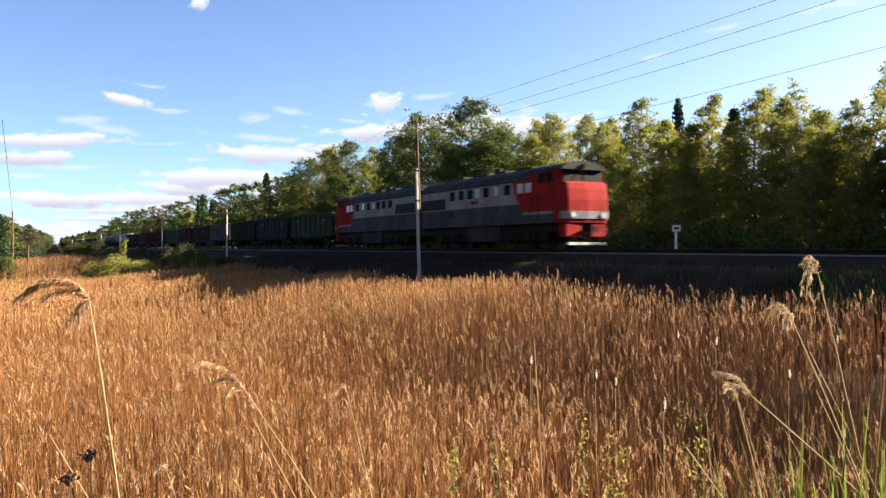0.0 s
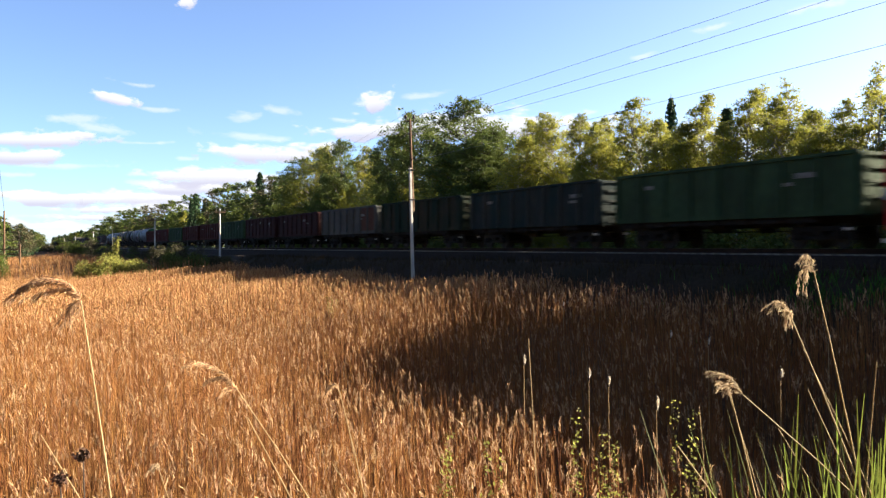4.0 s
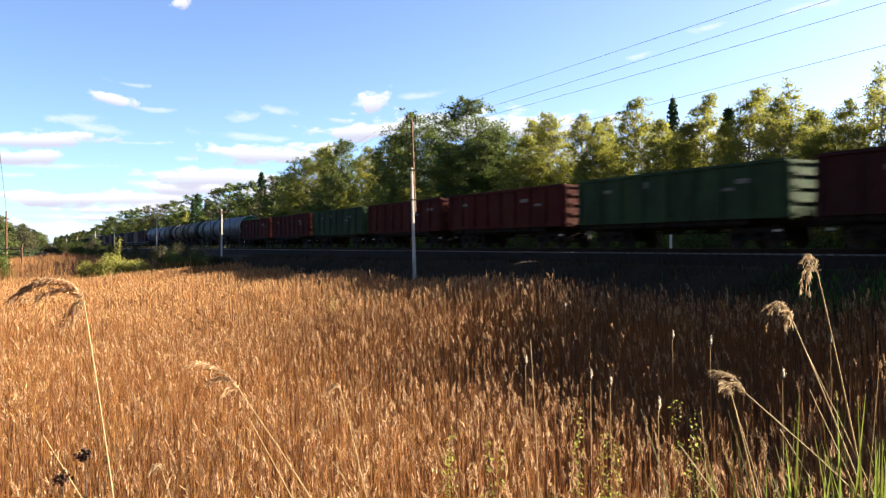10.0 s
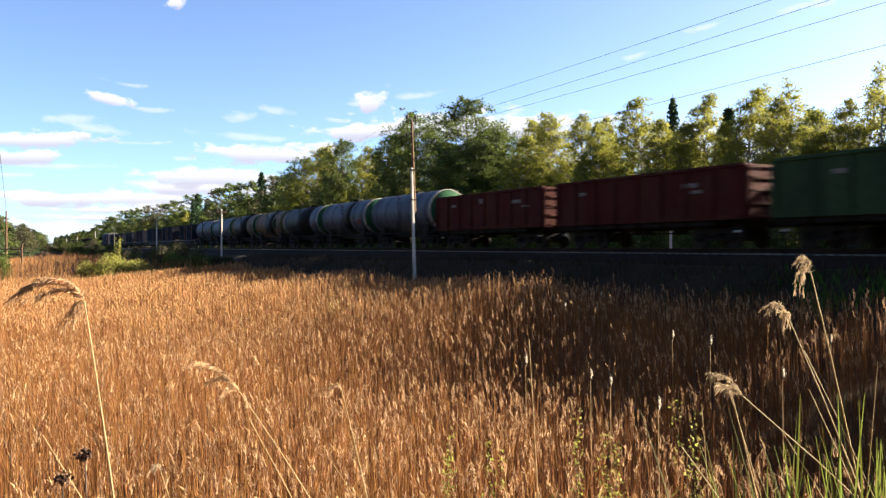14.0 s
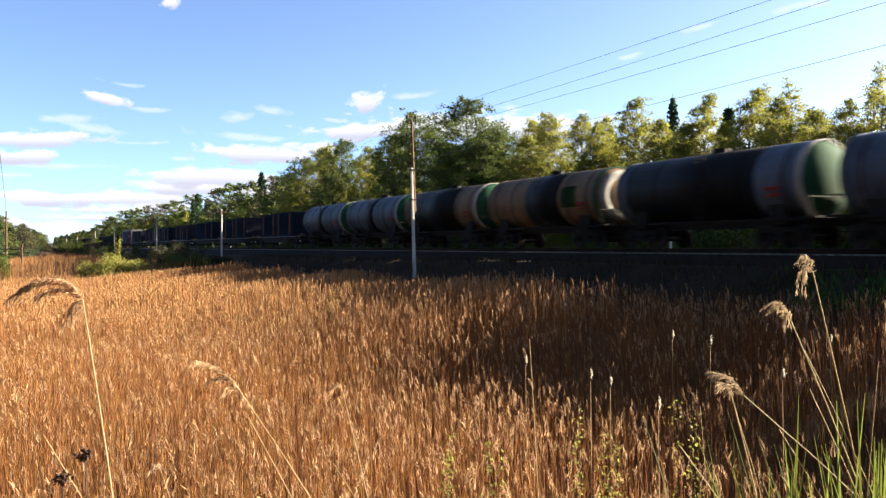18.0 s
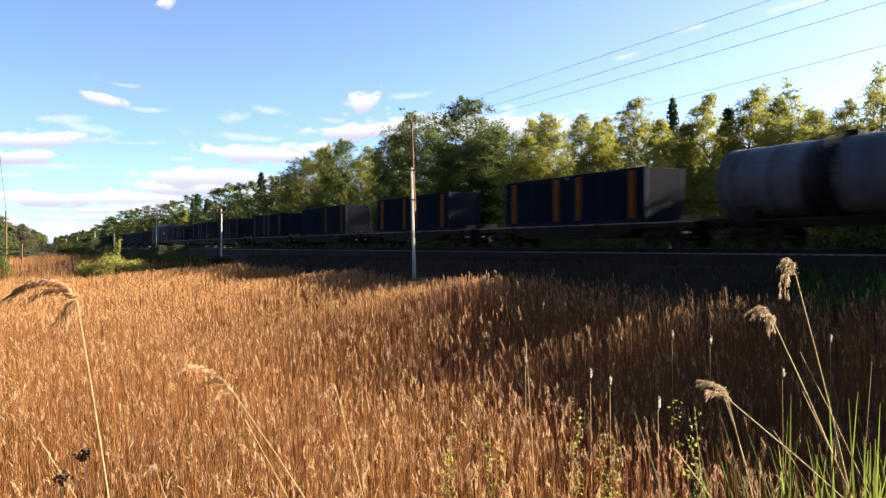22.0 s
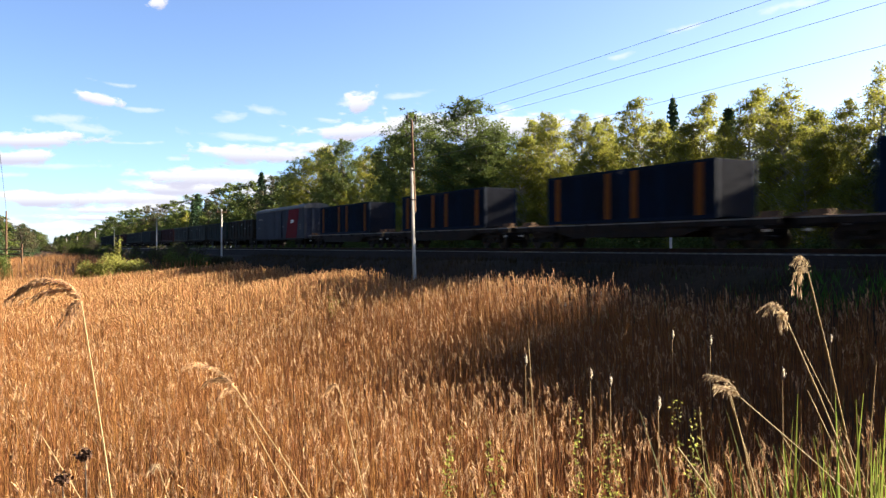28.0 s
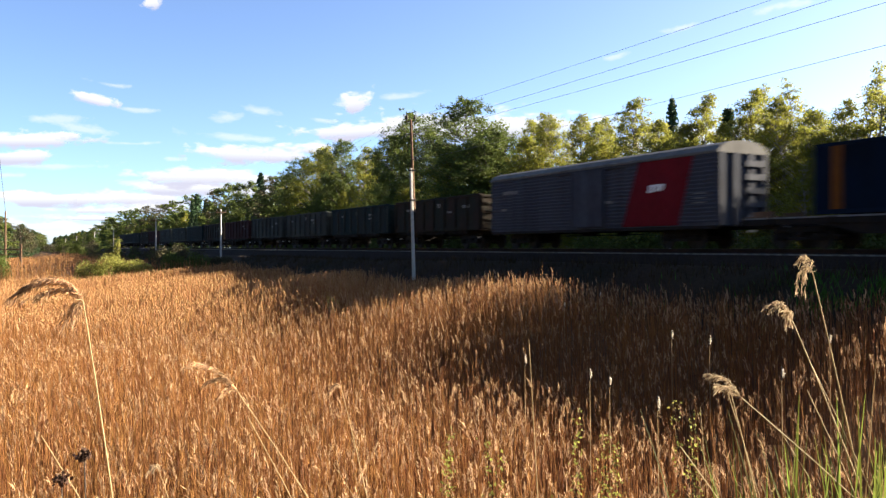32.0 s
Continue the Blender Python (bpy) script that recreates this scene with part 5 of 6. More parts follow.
def marsh_bush():
    rows = ((-32.2, 78, 3.45, 2.6, M_WILLOW), (-29.9, 78.5, 2.95, 2.1, M_WILLOW), (-34.6, 78.5, 2.9, 2.0, M_WILLOW), (-32.4, 79.5, 4.9, 0.4, M_WILLOW),
            (-30.0, 90, 4.6, 1.0, M_BUD), (-27.5, 90, 4.3, 1.3, M_BUD), (-32.5, 92, 4.4, 0.9, M_BUD), (-29.5, 88, 3.6, 2.2, M_ASPEN), (-26.8, 88, 3.5, 2.0, M_ASPEN), (-24.2, 88, 3.3, 1.6, M_BUD), (-55.5, 100, 3.3, 1.6, M_ASPEN))
    for k, (x, y, top, wide, fol) in enumerate(rows):
        s, p = Vector((x, y, 0)).dot(U), Vector((x, y, 0)).dot(N)
        z = float(height(np.array(s), np.array(p)))
        words = {M_WILLOW: "low domed yellow green willow bush in the marsh", M_ASPEN: "low dark green bush in the marsh", M_BUD: "grey brown twiggy bush in the marsh"}[fol]
        b = shrub("marsh_bush", 71 + k, (top - z) / 0.95, wide, fol, words, 5200 if wide > 1.5 else 900, 0.085, dome=wide > 1.5)
        b.matrix_world = Matrix.Translation((x, y, z))


marsh_bush()


# ---- foreground reeds and leaves ----
M_GREEN = mat("fresh green blade", (0.117, 0.144, 0.028), 0.5, 0, 0.35, 3, 0.6, 0.05, (0.074, 0.080, 0.018), leaf=0.45, random_by="object")
M_STRAW = mat("pale straw stem", (0.381, 0.277, 0.148), 0.6, 0, 0.2, 12, 1.5, 0.1, (0.307, 0.209, 0.105), leaf=0.15)
M_HEAD = mat("pale reed plume", (0.381, 0.289, 0.184), 0.9, 0, 0.3, 8, 2, 0, (0.258, 0.172, 0.105), leaf=0.45, random_by="island")
M_HEADDARK = mat("brown reed plume", (0.55, 0.36, 0.21), 0.9, 0, 0.6, 8, 2, 0, (0.24, 0.14, 0.085), leaf=0.6, random_by="island")
SWAY = []


def tall_reed(top, foot, seed, plume=(), thick=0.006, fluffy=1.0, label="tall dry reed with a drooping feathery plume", sway=1.0, head=M_HEAD):
    """A single reed: a curved stem, joints, and a plume hanging to one side."""
    rng = np.random.default_rng(seed)
    top, foot = Vector(top), Vector(foot)
    ob = new("tall_reed")
    ob.location = foot
    tagged(ob, label, "reed", "tall reeds in the foreground")
    d = top - foot
    pts = [Vector((d.x * f ** 1.5, d.y * f ** 1.5, d.z * f)) for f in np.linspace(0, 1, 9)]

    def stem(bm):
        for k in range(8):
            tube(bm, pts[k], pts[k + 1], thick * (1 - 0.07 * k), thick * (1 - 0.07 * (k + 1)), 6, False)
    part("stem", "reed_stem%d" % seed, M_STRAW, ob, stem)
    for k in (3, 5):
        part("joint", "reed_joint%d_%d" % (seed, k), M_STRAW, ob, lambda bm: tube(bm, pts[k] - Vector((0, 0, 0.012)), pts[k] + Vector((0, 0, 0.012)), thick * 1.25, thick * 1.1, 6))
    if plume:
        V = []
        fine = [(mx + rng.normal(0, 0.0035), mz + rng.normal(0, 0.0035), ex + rng.normal(0, 0.007), ez + rng.normal(0, 0.007)) for mx, mz, ex, ez in plume for k in range(4)]
        for mx, mz, ex, ez in fine:
            # a hanging strand: it rises from the stem, bows over and droops
            mid, end = Vector((mx, rng.normal(0, 0.02), mz)), Vector((ex, rng.normal(0, 0.04), ez))
            long = mid.length + (end - mid).length
            for j in range(int(360 * fluffy * long)):
                f = rng.random() ** 0.8
                way = (mid * (2 - 4 * f) + end * (2 * f)).normalized()
                a = pts[8] + mid * (2 * f * (1 - f)) + end * (f * f) + Vector(rng.normal(0, 0.0035 * math.sin(0.35 + 2.5 * f), 3))
                e = (way * 0.9 + Vector(rng.normal(0, 0.3, 3)) - Vector((0, 0, 0.5))).normalized() * rng.uniform(0.012, 0.032)
                sd = e.cross(Vector(rng.normal(0, 1, 3))).normalized() * rng.uniform(0.001, 0.0025)
                V.append([a - sd, a + sd, a + e + sd * 0.3, a + e - sd * 0.3])
        crown = new("plume", quads("reed_plume", np.array(V), (head,)))
        crown.parent = ob
    SWAY.append((ob, sway, rng.uniform(0, 6)))
    return ob


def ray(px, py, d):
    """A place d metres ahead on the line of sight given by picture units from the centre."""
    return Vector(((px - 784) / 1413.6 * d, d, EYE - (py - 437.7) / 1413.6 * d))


def foreground():
    def base(q):
        v = Vector((q[0], q[1], 0))
        return Vector((q[0], q[1], float(height(np.array(v.dot(U)), np.array(v.dot(N)))) - 0.05))
    bare = ()
    spots = [((1443, 482, 3.4), (1510, 900, 3.4), ((-12, -46, -27, -16), (-22, -34, -22, 34)), 0.5), ((1402, 568, 3.3), (1500, 900, 3.3), ((-16, -50, -38, -18), (-12, -34, -10, 10)), 0.6),
             ((1318, 700, 3.2), (1475, 900, 3.2), ((-24, -46, -56, -34), (-20, -26, -44, -16)), 0.55),
             ((148, 532, 3.0), (188, 900, 3.0), ((-45, -72, -130, -2), (-32, -66, -108, -14), (-20, -40, -84, -2), (-14, -4, -38, 46), (-10, 6, -22, 42)), 1.1),
             ((422, 690, 4.0), (520, 900, 4.0), ((-35, -56, -94, -44), (-20, -34, -58, -12), (-10, -12, -30, 10)), 0.8), ((605, 690, 5.0), (640, 900, 5.0), ((-10, -20, -24, 6),), 1.0),
             ((938, 600, 6.0), (950, 900, 6.0), bare, 0.8), ((1295, 700, 3.6), (1330, 900, 3.6), ((-4, -20, -10, -4),), 0.8), ((440, 740, 4.2), (500, 900, 4.2), bare, 0.8), ((1205, 790, 3.4), (1260, 900, 3.4), bare, 0.8),
             ((1425, 620, 3.4), (1520, 900, 3.4), bare, 0.8), ((1432, 690, 3.2), (1500, 900, 3.2), bare, 0.8), ((1290, 690, 4.0), (1335, 900, 4.0), bare, 0.8), ((1555, 640, 3.4), (1540, 900, 3.4), bare, 0.8),
             ((1380, 760, 3.3), (1440, 900, 3.3), bare, 0.8), ((1240, 720, 4.6), (1250, 900, 4.6), bare, 0.8), ((75, 770, 3.4), (130, 900, 3.4), bare, 0.8), ((285, 835, 4.0), (300, 900, 4.0), ((-4, -22, -14, 2),), 1.0), ((590, 820, 4.4), (625, 900, 4.4), bare, 0.8)]
    for k, (a, b, strands, fl) in enumerate(spots):
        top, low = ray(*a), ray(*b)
        way = (low - top).normalized()
        g = base(low)
        foot = top + way * ((top.z - g.z) / max(-way.z, 0.3))
        f = a[2] / 1413.6
        plume = [(i * f, -j * f, m * f, -n * f) for i, j, m, n in strands]
        tall_reed(top, foot, 100 + k, plume, 0.0055 if k < 4 else 0.006 if k < 10 else 0.004, fl, "tall dry reed with a drooping feathery plume" if plume else "bare dry reed stem", 1.0 if k in (0, 1) else 0.6 if k == 2 else 0.3, M_HEADDARK if k in (3, 4, 5) else M_HEAD)


foreground()


def green_clump(x, y, count, seed, tall=1.5, spread=0.28, label="clump of fresh green reed blades"):
    rng = random.Random(seed)
    v = Vector((x, y, 0))
    z = float(height(np.array(v.dot(U)), np.array(v.dot(N))))
    ob = new("green_clump")
    ob.location = (x, y, z - 0.05)
    tagged(ob, label, "grass", "green clumps by the road")
    for k in range(count):
        a, lean, h = rng.uniform(0, math.tau), rng.uniform(0.03, 0.22), tall * rng.uniform(0.78, 1.0)
        bx, by = rng.uniform(-spread, spread), rng.uniform(-spread, spread)

        def blade(bm):
            prev = None
            for i in range(8):
                f = i / 7
                r = lean * h * f * f
                w = 0.0135 * (1 - f) ** 0.7 + 0.0008
                c = Vector((bx + math.cos(a) * r, by + math.sin(a) * r, h * f * (1 - 0.12 * f * lean)))
                sd = Vector((-math.sin(a), math.cos(a), 0)) * w
                row = [bm.verts.new(c - sd), bm.verts.new(c + Vector((math.cos(a), math.sin(a), 0)) * w * 0.5), bm.verts.new(c + sd)]
                if prev:
                    bm.faces.new((prev[0], prev[1], row[1], row[0]))
                    bm.faces.new((prev[1], prev[2], row[2], row[1]))
                prev = row
        part("blade", "blade%d_%d" % (seed, k), M_GREEN, ob, blade, smooth=True)
    SWAY.append((ob, 0.5, rng.uniform(0, 6)))


for x, y, c, tall in ((1.68, 3.1, 30, 1.97), (1.52, 3.1, 13, 1.98), (1.60, 3.35, 20, 2.0), (1.27, 3.2, 5, 2.02), (1.76, 3.1, 26, 2.05), (1.42, 3.3, 6, 1.95), (1.63, 2.9, 24, 1.93), (1.86, 3.3, 24, 2.08), (1.36, 3.0, 5, 2.0)):
    green_clump(x, y, c, int(x * 100), tall)


def sprig(px, py, d, tall, seed):
    """A young leafy willow shoot among the reeds."""
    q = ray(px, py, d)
    v = Vector((q.x, q.y, 0))
    z = float(height(np.array(v.dot(U)), np.array(v.dot(N))))
    b = shrub("willow_shoot", seed, q.z - z, 0.26, M_WILLOW, "young willow shoot with small yellow green leaves", 280, 0.021, 0.003, 6)
    b.location = (q.x, q.y, z)
    b["group"] = "willow shoots in the reeds"


for k, (px, py, d) in enumerate(((1010, 725, 8), (1135, 785, 7.4), (1085, 745, 8), (800, 750, 8.5), (765, 845, 7.2), (905, 790, 7.6), (1215, 710, 9), (590, 505, 30))):
    sprig(px, py, d, 1, 200 + k)



def dry_flower(px, py, d, seed):
    rng = np.random.default_rng(seed)
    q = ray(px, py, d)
    v = Vector((q.x, q.y, 0))
    z = float(height(np.array(v.dot(U)), np.array(v.dot(N))))
    ob = new("dry_flower")
    ob.location = (q.x, q.y, z)
    tagged(ob, "dry dark brown flower head on a thin stalk", "dead plant")
    part("stalk", "df_stalk%d" % seed, M_DARKBARK, ob, lambda bm: tube(bm, (0.05, 0, -0.1), (0, 0, q.z - z), 0.004, 0.002, 5))
    c = np.array((0, 0, q.z - z)) + rng.standard_normal((160, 3)) * np.array((0.010, 0.010, 0.008))
    head = new("flower_head", quads("flower_head", leaf_quads(rng, c, 0.009), (M_DRYDARK,)))
    head.parent = ob


M_DRYDARK = mat("dead brown flower", (0.075, 0.042, 0.028), 0.9, 0, 0.3, 9, 2, 0, random_by="island")
dry_flower(150, 805, 2.6, 301)
dry_flower(110, 848, 2.7, 302)


M_FLUFF = mat("white seed fluff", (0.72, 0.66, 0.55), 0.95, 0, 0.15, 30, 4, 0, (0.55, 0.47, 0.36), leaf=0.3, random_by="island")


def bulrush(px, py, d, seed):
    """An old bulrush: a stiff stalk, a brown spike and a burst of white seed on it."""
    rng = np.random.default_rng(seed)
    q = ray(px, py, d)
    v = Vector((q.x, q.y, 0))
    z = float(height(np.array(v.dot(U)), np.array(v.dot(N))))
    h = q.z - z
    ob = new("bulrush")
    ob.location = (q.x, q.y, z)
    tagged(ob, "old bulrush with a burst white seed head", "bulrush", "bulrushes in the reeds")
    part("stalk", "bul_stalk%d" % seed, M_STRAW, ob, lambda bm: tube(bm, (0.03, 0, -0.1), (0, 0, h - 0.08), 0.006, 0.004, 6))
    part("spike", "bul_spike%d" % seed, M_DARKBARK, ob, lambda bm: tube(bm, (0, 0, h - 0.1), (0, 0, h + 0.09), 0.012, 0.009, 8))
    c = np.array((0.012, -0.012, h)) + rng.standard_normal((120, 3)) * np.array((0.009, 0.009, 0.028))
    head = new("seed_fluff", quads("seed_fluff", leaf_quads(rng, c, 0.011), (M_FLUFF,)))
    head.parent = ob


for k, (px, py, d) in enumerate(((1257, 603, 15), (1080, 673, 11.5), (1045, 662, 12), (1063, 520, 24), (1190, 592, 16), (1000, 538, 22), (1385, 660, 11), (1470, 598, 14), (1165, 712, 10), (930, 636, 13))):
    bulrush(px, py, d, 400 + k)


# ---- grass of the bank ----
# dead grass darkened along with the shaded bank
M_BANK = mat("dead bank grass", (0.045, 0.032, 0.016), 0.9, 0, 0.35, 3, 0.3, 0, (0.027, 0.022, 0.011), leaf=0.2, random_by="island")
M_BANKGREEN = mat("fresh bank grass", (0.040, 0.105, 0.014), 0.8, 0, 0.3, 3, 0.3, 0, (0.045, 0.120, 0.016), leaf=0.35, random_by="island")


def bank_grass():
    rng = np.random.default_rng(9)
    n = 40000
    s = -90 + 105 * rng.random(n)
    p = rng.uniform(17.2, 24.6, n)
    s[36000:], p[36000:] = rng.uniform(-19, -2, 4000), rng.uniform(20.6, 23.4, 4000)      # thicker where it is green
    tuft = (np.sin(s * 1.7) * np.sin(p * 2.3 + s * 0.4) + 0.6 * rng.standard_normal(n)) > -0.2
    s, p = s[tuft], p[tuft]
    n = len(s)
    base = np.stack((s * U.x + p * N.x, s * U.y + p * N.y, height(s, p) - 0.02), 1)
    h = rng.uniform(0.12, 0.42, n)[:, None]
    a = rng.uniform(0, math.tau, n)
    tip = base + np.stack((0.5 * np.cos(a), 0.5 * np.sin(a), np.ones(n)), 1) * h
    side = np.stack((-np.sin(a), np.cos(a), np.zeros(n)), 1)
    strip = smooth01(-18.5, -16.0, s) * smooth01(20.6, 21.4, p) * (1 - smooth01(22.8, 23.4, p))
    green = (s > -24) & (rng.random(n) < 0.92 * strip + 0.10)
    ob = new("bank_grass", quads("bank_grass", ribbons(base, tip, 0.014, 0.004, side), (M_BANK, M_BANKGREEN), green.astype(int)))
    tagged(ob, "dark tufts of dead and green grass on the railway bank", "grass", kind="stuff")


bank_grass()


# ---- clouds ----
def cloud_material(name, cover, grey):
    m = bpy.data.materials.new(name)
    m.use_nodes = True
    n, l = m.node_tree.nodes, m.node_tree.links
    n.remove(n["Principled BSDF"])
    co = n.new("ShaderNodeTexCoord")
    noise_a = n.new("ShaderNodeTexNoise")
    noise_a.inputs["Scale"].default_value, noise_a.inputs["Detail"].default_value, noise_a.inputs["Roughness"].default_value = 0.02, 9, 0.6
    mp = n.new("ShaderNodeMapping")
    mp.inputs["Scale"].default_value = (0.5, 1, 1.35)
    info = n.new("ShaderNodeObjectInfo")
    add = n.new("ShaderNodeVectorMath")
    add.operation = "ADD"
    sc = n.new("ShaderNodeVectorMath")
    sc.operation = "SCALE"
    sc.inputs["Scale"].default_value = 1.0
    cmb = n.new("ShaderNodeCombineXYZ")
    mulr = n.new("ShaderNodeMath")
    mulr.operation = "MULTIPLY"
    mulr.inputs[1].default_value = 3000
    l.new(info.outputs["Random"], mulr.inputs[0])
    l.new(mulr.outputs[0], cmb.inputs["Y"])
    l.new(co.outputs["Object"], mp.inputs["Vector"])
    l.new(mp.outputs["Vector"], add.inputs[0])
    l.new(cmb.outputs["Vector"], add.inputs[1])
    l.new(add.outputs["Vector"], noise_a.inputs["Vector"])
    # soft outline from the sheet's own unit coordinates
    ce = n.new("ShaderNodeVectorMath")
    ce.operation = "SUBTRACT"
    ce.inputs[1].default_value = (0.5, 0.42, 0.5)
    l.new(co.outputs["Generated"], ce.inputs[0])
    xyz = n.new("ShaderNodeSeparateXYZ")
    l.new(ce.outputs["Vector"], xyz.inputs[0])
    flat = n.new("ShaderNodeCombineXYZ")
    l.new(xyz.outputs["X"], flat.inputs["X"])
    l.new(xyz.outputs["Z"], flat.inputs["Y"])
    ln = n.new("ShaderNodeVectorMath")
    ln.operation = "LENGTH"
    l.new(flat.outputs["Vector"], ln.inputs[0])
    fall = n.new("ShaderNodeMapRange")
    fall.inputs["From Min"].default_value, fall.inputs["From Max"].default_value = 0.05, 0.48
    fall.inputs["To Min"].default_value, fall.inputs["To Max"].default_value = 0.55, -0.45
    l.new(ln.outputs["Value"], fall.inputs["Value"])
    sm = n.new("ShaderNodeMath")
    sm.operation = "ADD"
    l.new(fall.outputs["Result"], sm.inputs[0])
    amp = n.new("ShaderNodeMapRange")
    amp.inputs["From Min"].default_value, amp.inputs["From Max"].default_value = 0.28, 0.72
    l.new(noise_a.outputs["Fac"], amp.inputs["Value"])
    l.new(amp.outputs["Result"], sm.inputs[1])
    alpha = n.new("ShaderNodeMapRange")
    alpha.inputs["From Min"].default_value, alpha.inputs["From Max"].default_value = 0.36, 1.0 if cover < 0.6 else 0.74
    alpha.inputs["To Max"].default_value = cover
    l.new(sm.outputs[0], alpha.inputs["Value"])
    shade = n.new("ShaderNodeMapRange")
    shade.inputs["From Min"].default_value, shade.inputs["From Max"].default_value = -0.22, 0.12
    l.new(xyz.outputs["Z"], shade.inputs["Value"])
    mix = n.new("ShaderNodeMix")
    mix.data_type = "RGBA"
    mix.inputs["A"].default_value, mix.inputs["B"].default_value = (*grey, 1), (0.98, 1.0, 1.0, 1)
    l.new(shade.outputs["Result"], mix.inputs["Factor"])
    em = n.new("ShaderNodeEmission")
    em.inputs["Strength"].default_value = 0.158
    l.new(mix.outputs["Result"], em.inputs["Color"])
    tr = n.new("ShaderNodeBsdfTransparent")
    ms = n.new("ShaderNodeMixShader")
    l.new(alpha.outputs["Result"], ms.inputs["Fac"])
    l.new(tr.outputs["BSDF"], ms.inputs[1])
    l.new(em.outputs["Emission"], ms.inputs[2])
    l.new(ms.outputs["Shader"], n["Material Output"].inputs["Surface"])
    return m


M_CLOUD = cloud_material("bright cloud", 0.97, (0.66, 0.66, 0.80))
M_WISP = cloud_material("thin wispy cloud", 0.46, (0.95, 0.97, 1.0))
M_VEIL = cloud_material("pale veil cloud", 0.8, (0.80, 0.93, 1.0))
CLOUDS = []


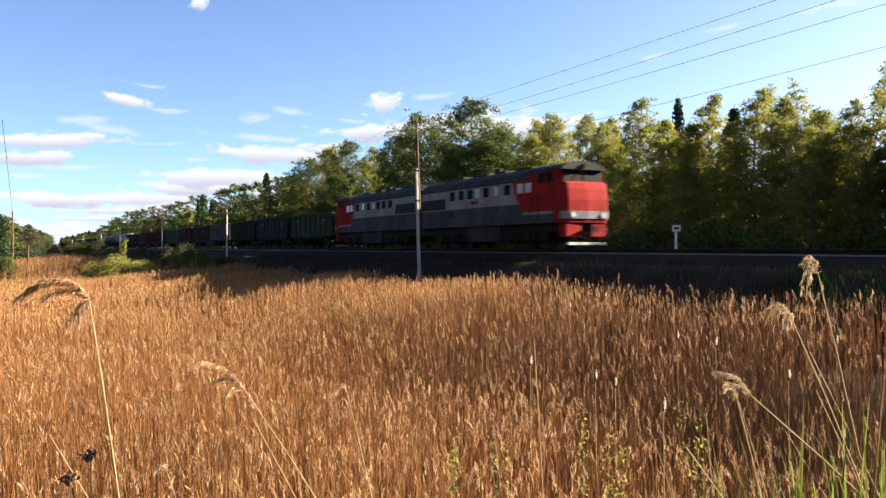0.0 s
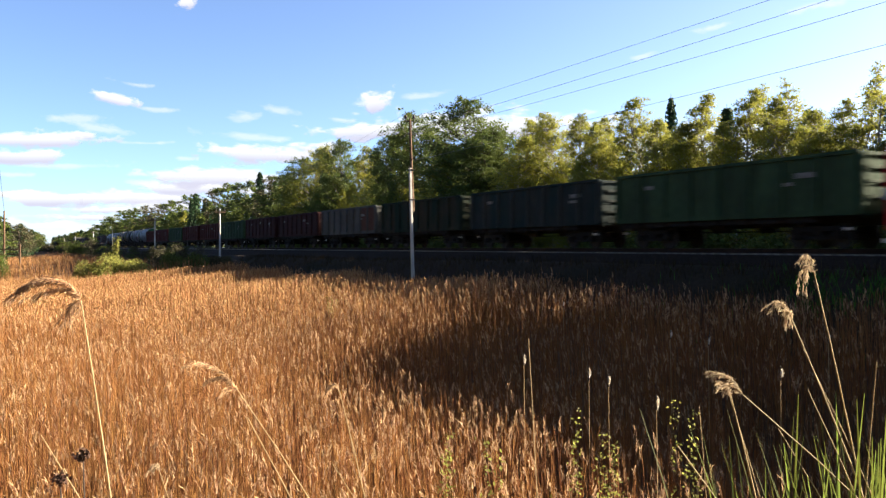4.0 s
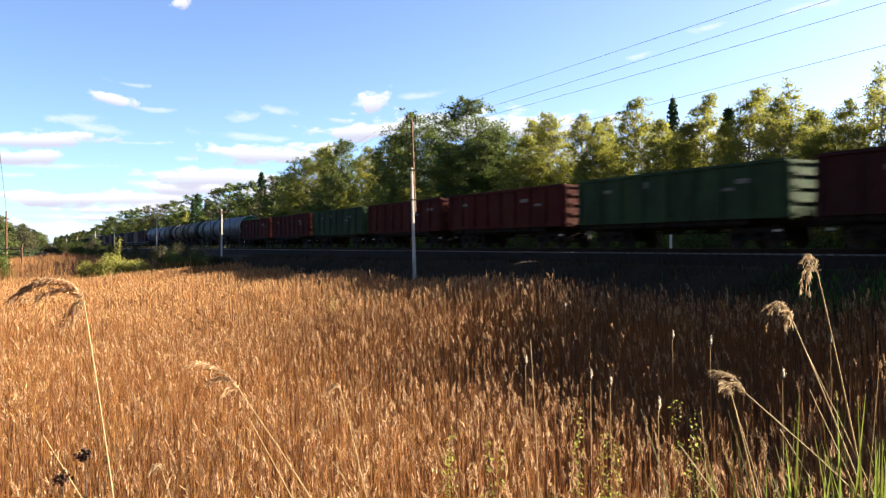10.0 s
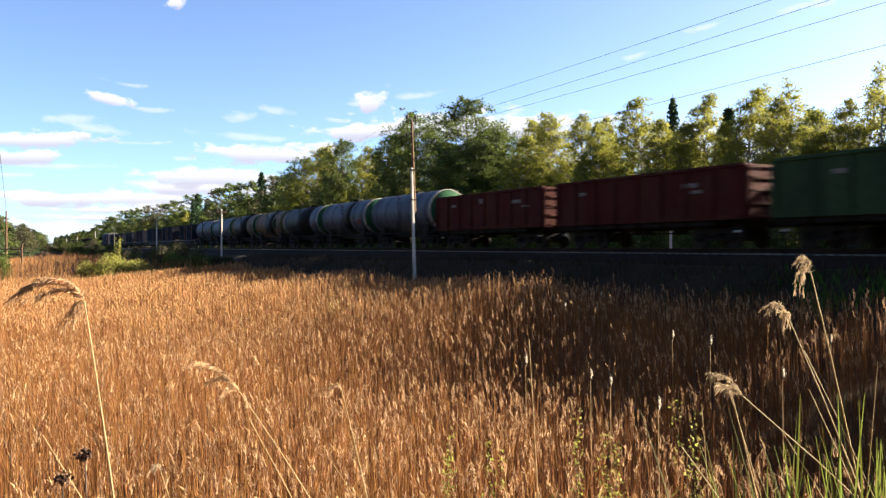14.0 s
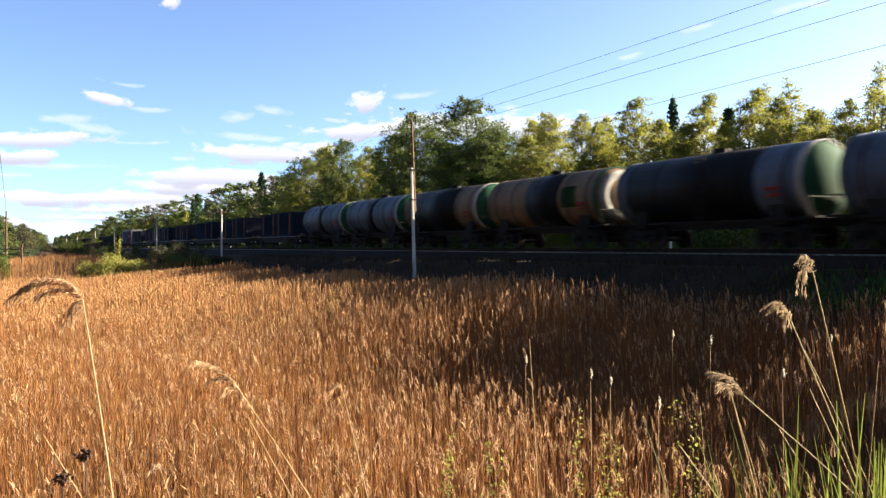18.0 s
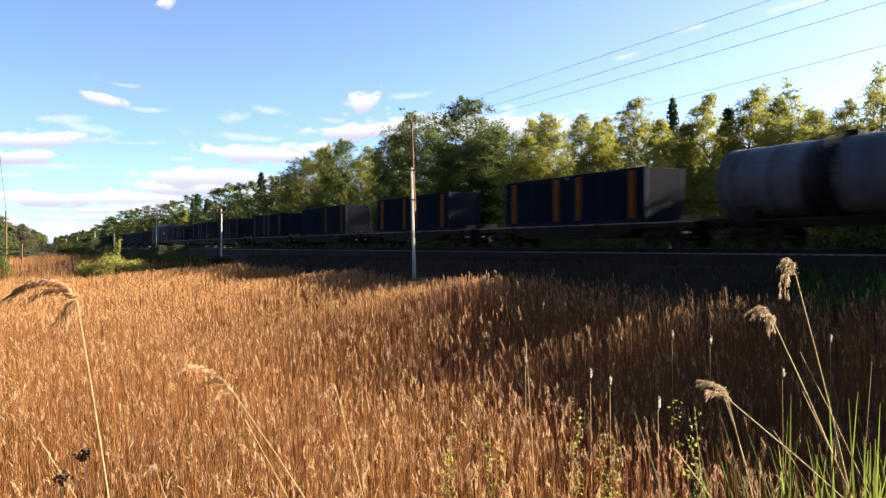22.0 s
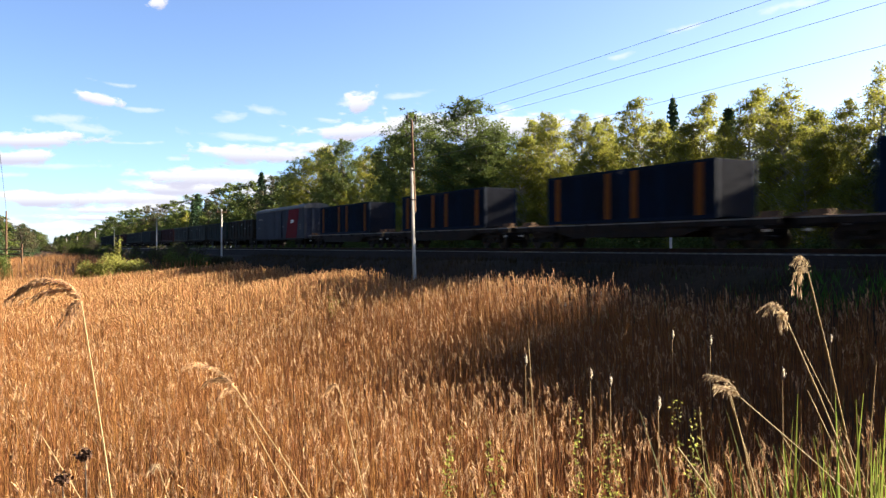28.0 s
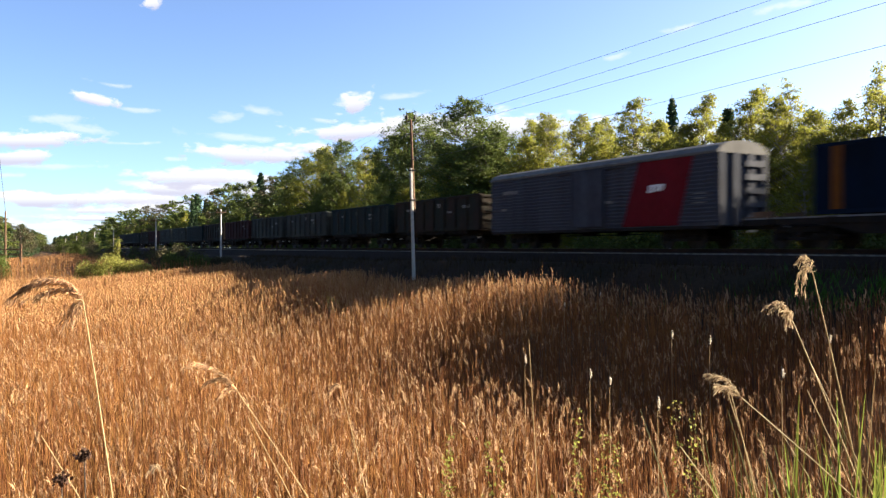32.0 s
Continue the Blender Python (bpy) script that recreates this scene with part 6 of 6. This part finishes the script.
def clouds():
    # middle, width and height, kind (0 wisp, 1 cumulus, 2 veil), tilt downwards to the right
    rows = ((60, 246, 260, 20, 1, 0), (120, 238, 110, 13, 1, 2), (130, 208, 120, 14, 0, 0), (207, 177, 84, 15, 1, 11), (270, 192, 100, 8, 0, 5), (235, 148, 76, 8, 0, 8), (165, 225, 150, 15, 0, 9),
            (255, 252, 110, 6, 0, 0), (45, 275, 150, 22, 1, 0), (95, 292, 220, 10, 0, 1), (440, 271, 160, 25, 1, 2), (520, 274, 90, 18, 1, 0), (332, 281, 40, 8, 0, 0), (425, 205, 92, 18, 0, 2), (488, 195, 80, 16, 0, 8),
            (455, 243, 170, 13, 0, 4), (350, 312, 220, 26, 1, 0), (430, 315, 200, 24, 1, 2), (250, 322, 70, 12, 0, 0), (345, 332, 190, 18, 1, 0), (455, 338, 130, 24, 1, 0), (110, 352, 330, 20, 1, 0), (265, 350, 220, 22, 1, 0),
            (20, 345, 130, 14, 1, 0), (30, 308, 90, 10, 0, 0), (200, 372, 180, 10, 1, 0), (80, 382, 130, 8, 0, 0), (160, 386, 120, 8, 1, 0), (60, 400, 240, 12, 2, 0), (300, 365, 180, 18, 1, 0),
            (662, 181, 64, 30, 1, -6), (640, 183, 50, 12, 0, -8), (745, 168, 110, 14, 0, -6), (650, 231, 190, 22, 1, -3), (600, 211, 60, 8, 0, 6), (900, 224, 420, 46, 1, 0), (750, 226, 200, 40, 1, 0),
            (325, 2, 48, 22, 1, -10), (1250, 48, 80, 12, 0, -14), (1440, 8, 150, 18, 0, -12), (1130, 98, 60, 10, 0, -12), (570, 262, 120, 18, 1, 0), (1300, 255, 500, 70, 2, 0), (110, 415, 420, 40, 2, 0))
    for i, (px, py, w, h, bright, tilt) in enumerate(rows):
        h, drift = h * (1.0 if bright else 0.8), 2.3 * (438 - py) / 438
        d = 2300.0 + 35 * i
        k = d / 1413.6
        bm = bmesh.new()
        cols = [[bm.verts.new((x * w * k * 0.72, 30 * math.cos(x * 2.5), z * h * k * 1.0)) for z in (-1, 0, 1)] for x in np.linspace(-1, 1, 10)]
        for a, b in zip(cols, cols[1:]):
            for j in range(2):
                bm.faces.new((a[j], b[j], b[j + 1], a[j + 1]))
        me = bpy.data.meshes.new("cloud")
        bm.to_mesh(me)
        bm.free()
        me.materials.append((M_WISP, M_CLOUD, M_VEIL)[bright])
        ob = tagged(new("cloud", me), "soft white cloud low in the sky" if bright == 1 else "thin wispy white cloud", "cloud", "clouds", kind="structure")
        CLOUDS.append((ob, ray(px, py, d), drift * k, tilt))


clouds()


# ---- what moves ----
def motions():
    times = (0.0, 6.4, 12.8, 19.2, 25.6, 32.0)
    for ob, s0, z in KEYED:
        turn = 180 if ob.name in TURNED else 0
        walk(ob, [(t, Matrix.Translation(at(s0 + SPEED * t + PUSH * t * t / 2, TRACK, z)) @ pose(0, 0, 0, 0, 0, HEADING + turn)) for t in times])
    for ob, q, v, tilt in CLOUDS:
        walk(ob, [(t, Matrix.Translation(q + Vector((-v * (t - 9), 0, 0))) @ pose(0, 0, 0, 0, tilt, 0)) for t in (0.0, 32.0)])
    for ob, amount, phase in SWAY:
        rows = []
        gusts = {20: 0.3, 21: 2.2, 22: 2.4, 23: 2.6, 24: 2.0, 25: 3.6, 26: 2.6, 27: 1.4, 28: 0.8}
        for k in range(33):
            a = amount * (0.25 * math.sin(k * 2.1 + phase) + 0.2 * math.sin(k * 1.3 + 2 * phase) - 0.8 * gusts.get(k, 0))
            rows.append((float(k), Matrix.Translation(ob.location) @ pose(0, 0, 0, 0.25 * a, 1.0 * a, 0)))
        walk(ob, rows)
    turn = SPEED / 0.475 / FPS
    for dx, wheels in WHEELS.items():
        walk(wheels[0], [(k / FPS, Matrix.Translation((dx, 0, 0.475)) @ Matrix.Rotation(turn * k, 4, "Y")) for k in range(32 * FPS + 1)])
        for w in wheels[1:]:
            w.rotation_mode = "QUATERNION"
            w.animation_data_create()
            w.animation_data.action = wheels[0].animation_data.action
            w.animation_data.action_slot = wheels[0].animation_data.action_slot
    for k, ob in enumerate(SWAYING):
        walk(ob, [(0.5 * i, pose(0.02 * math.sin(i * 1.1 + 2 * k), 0.012 * math.sin(i * 0.8 + k), 0)) for i in range(65)])


motions()
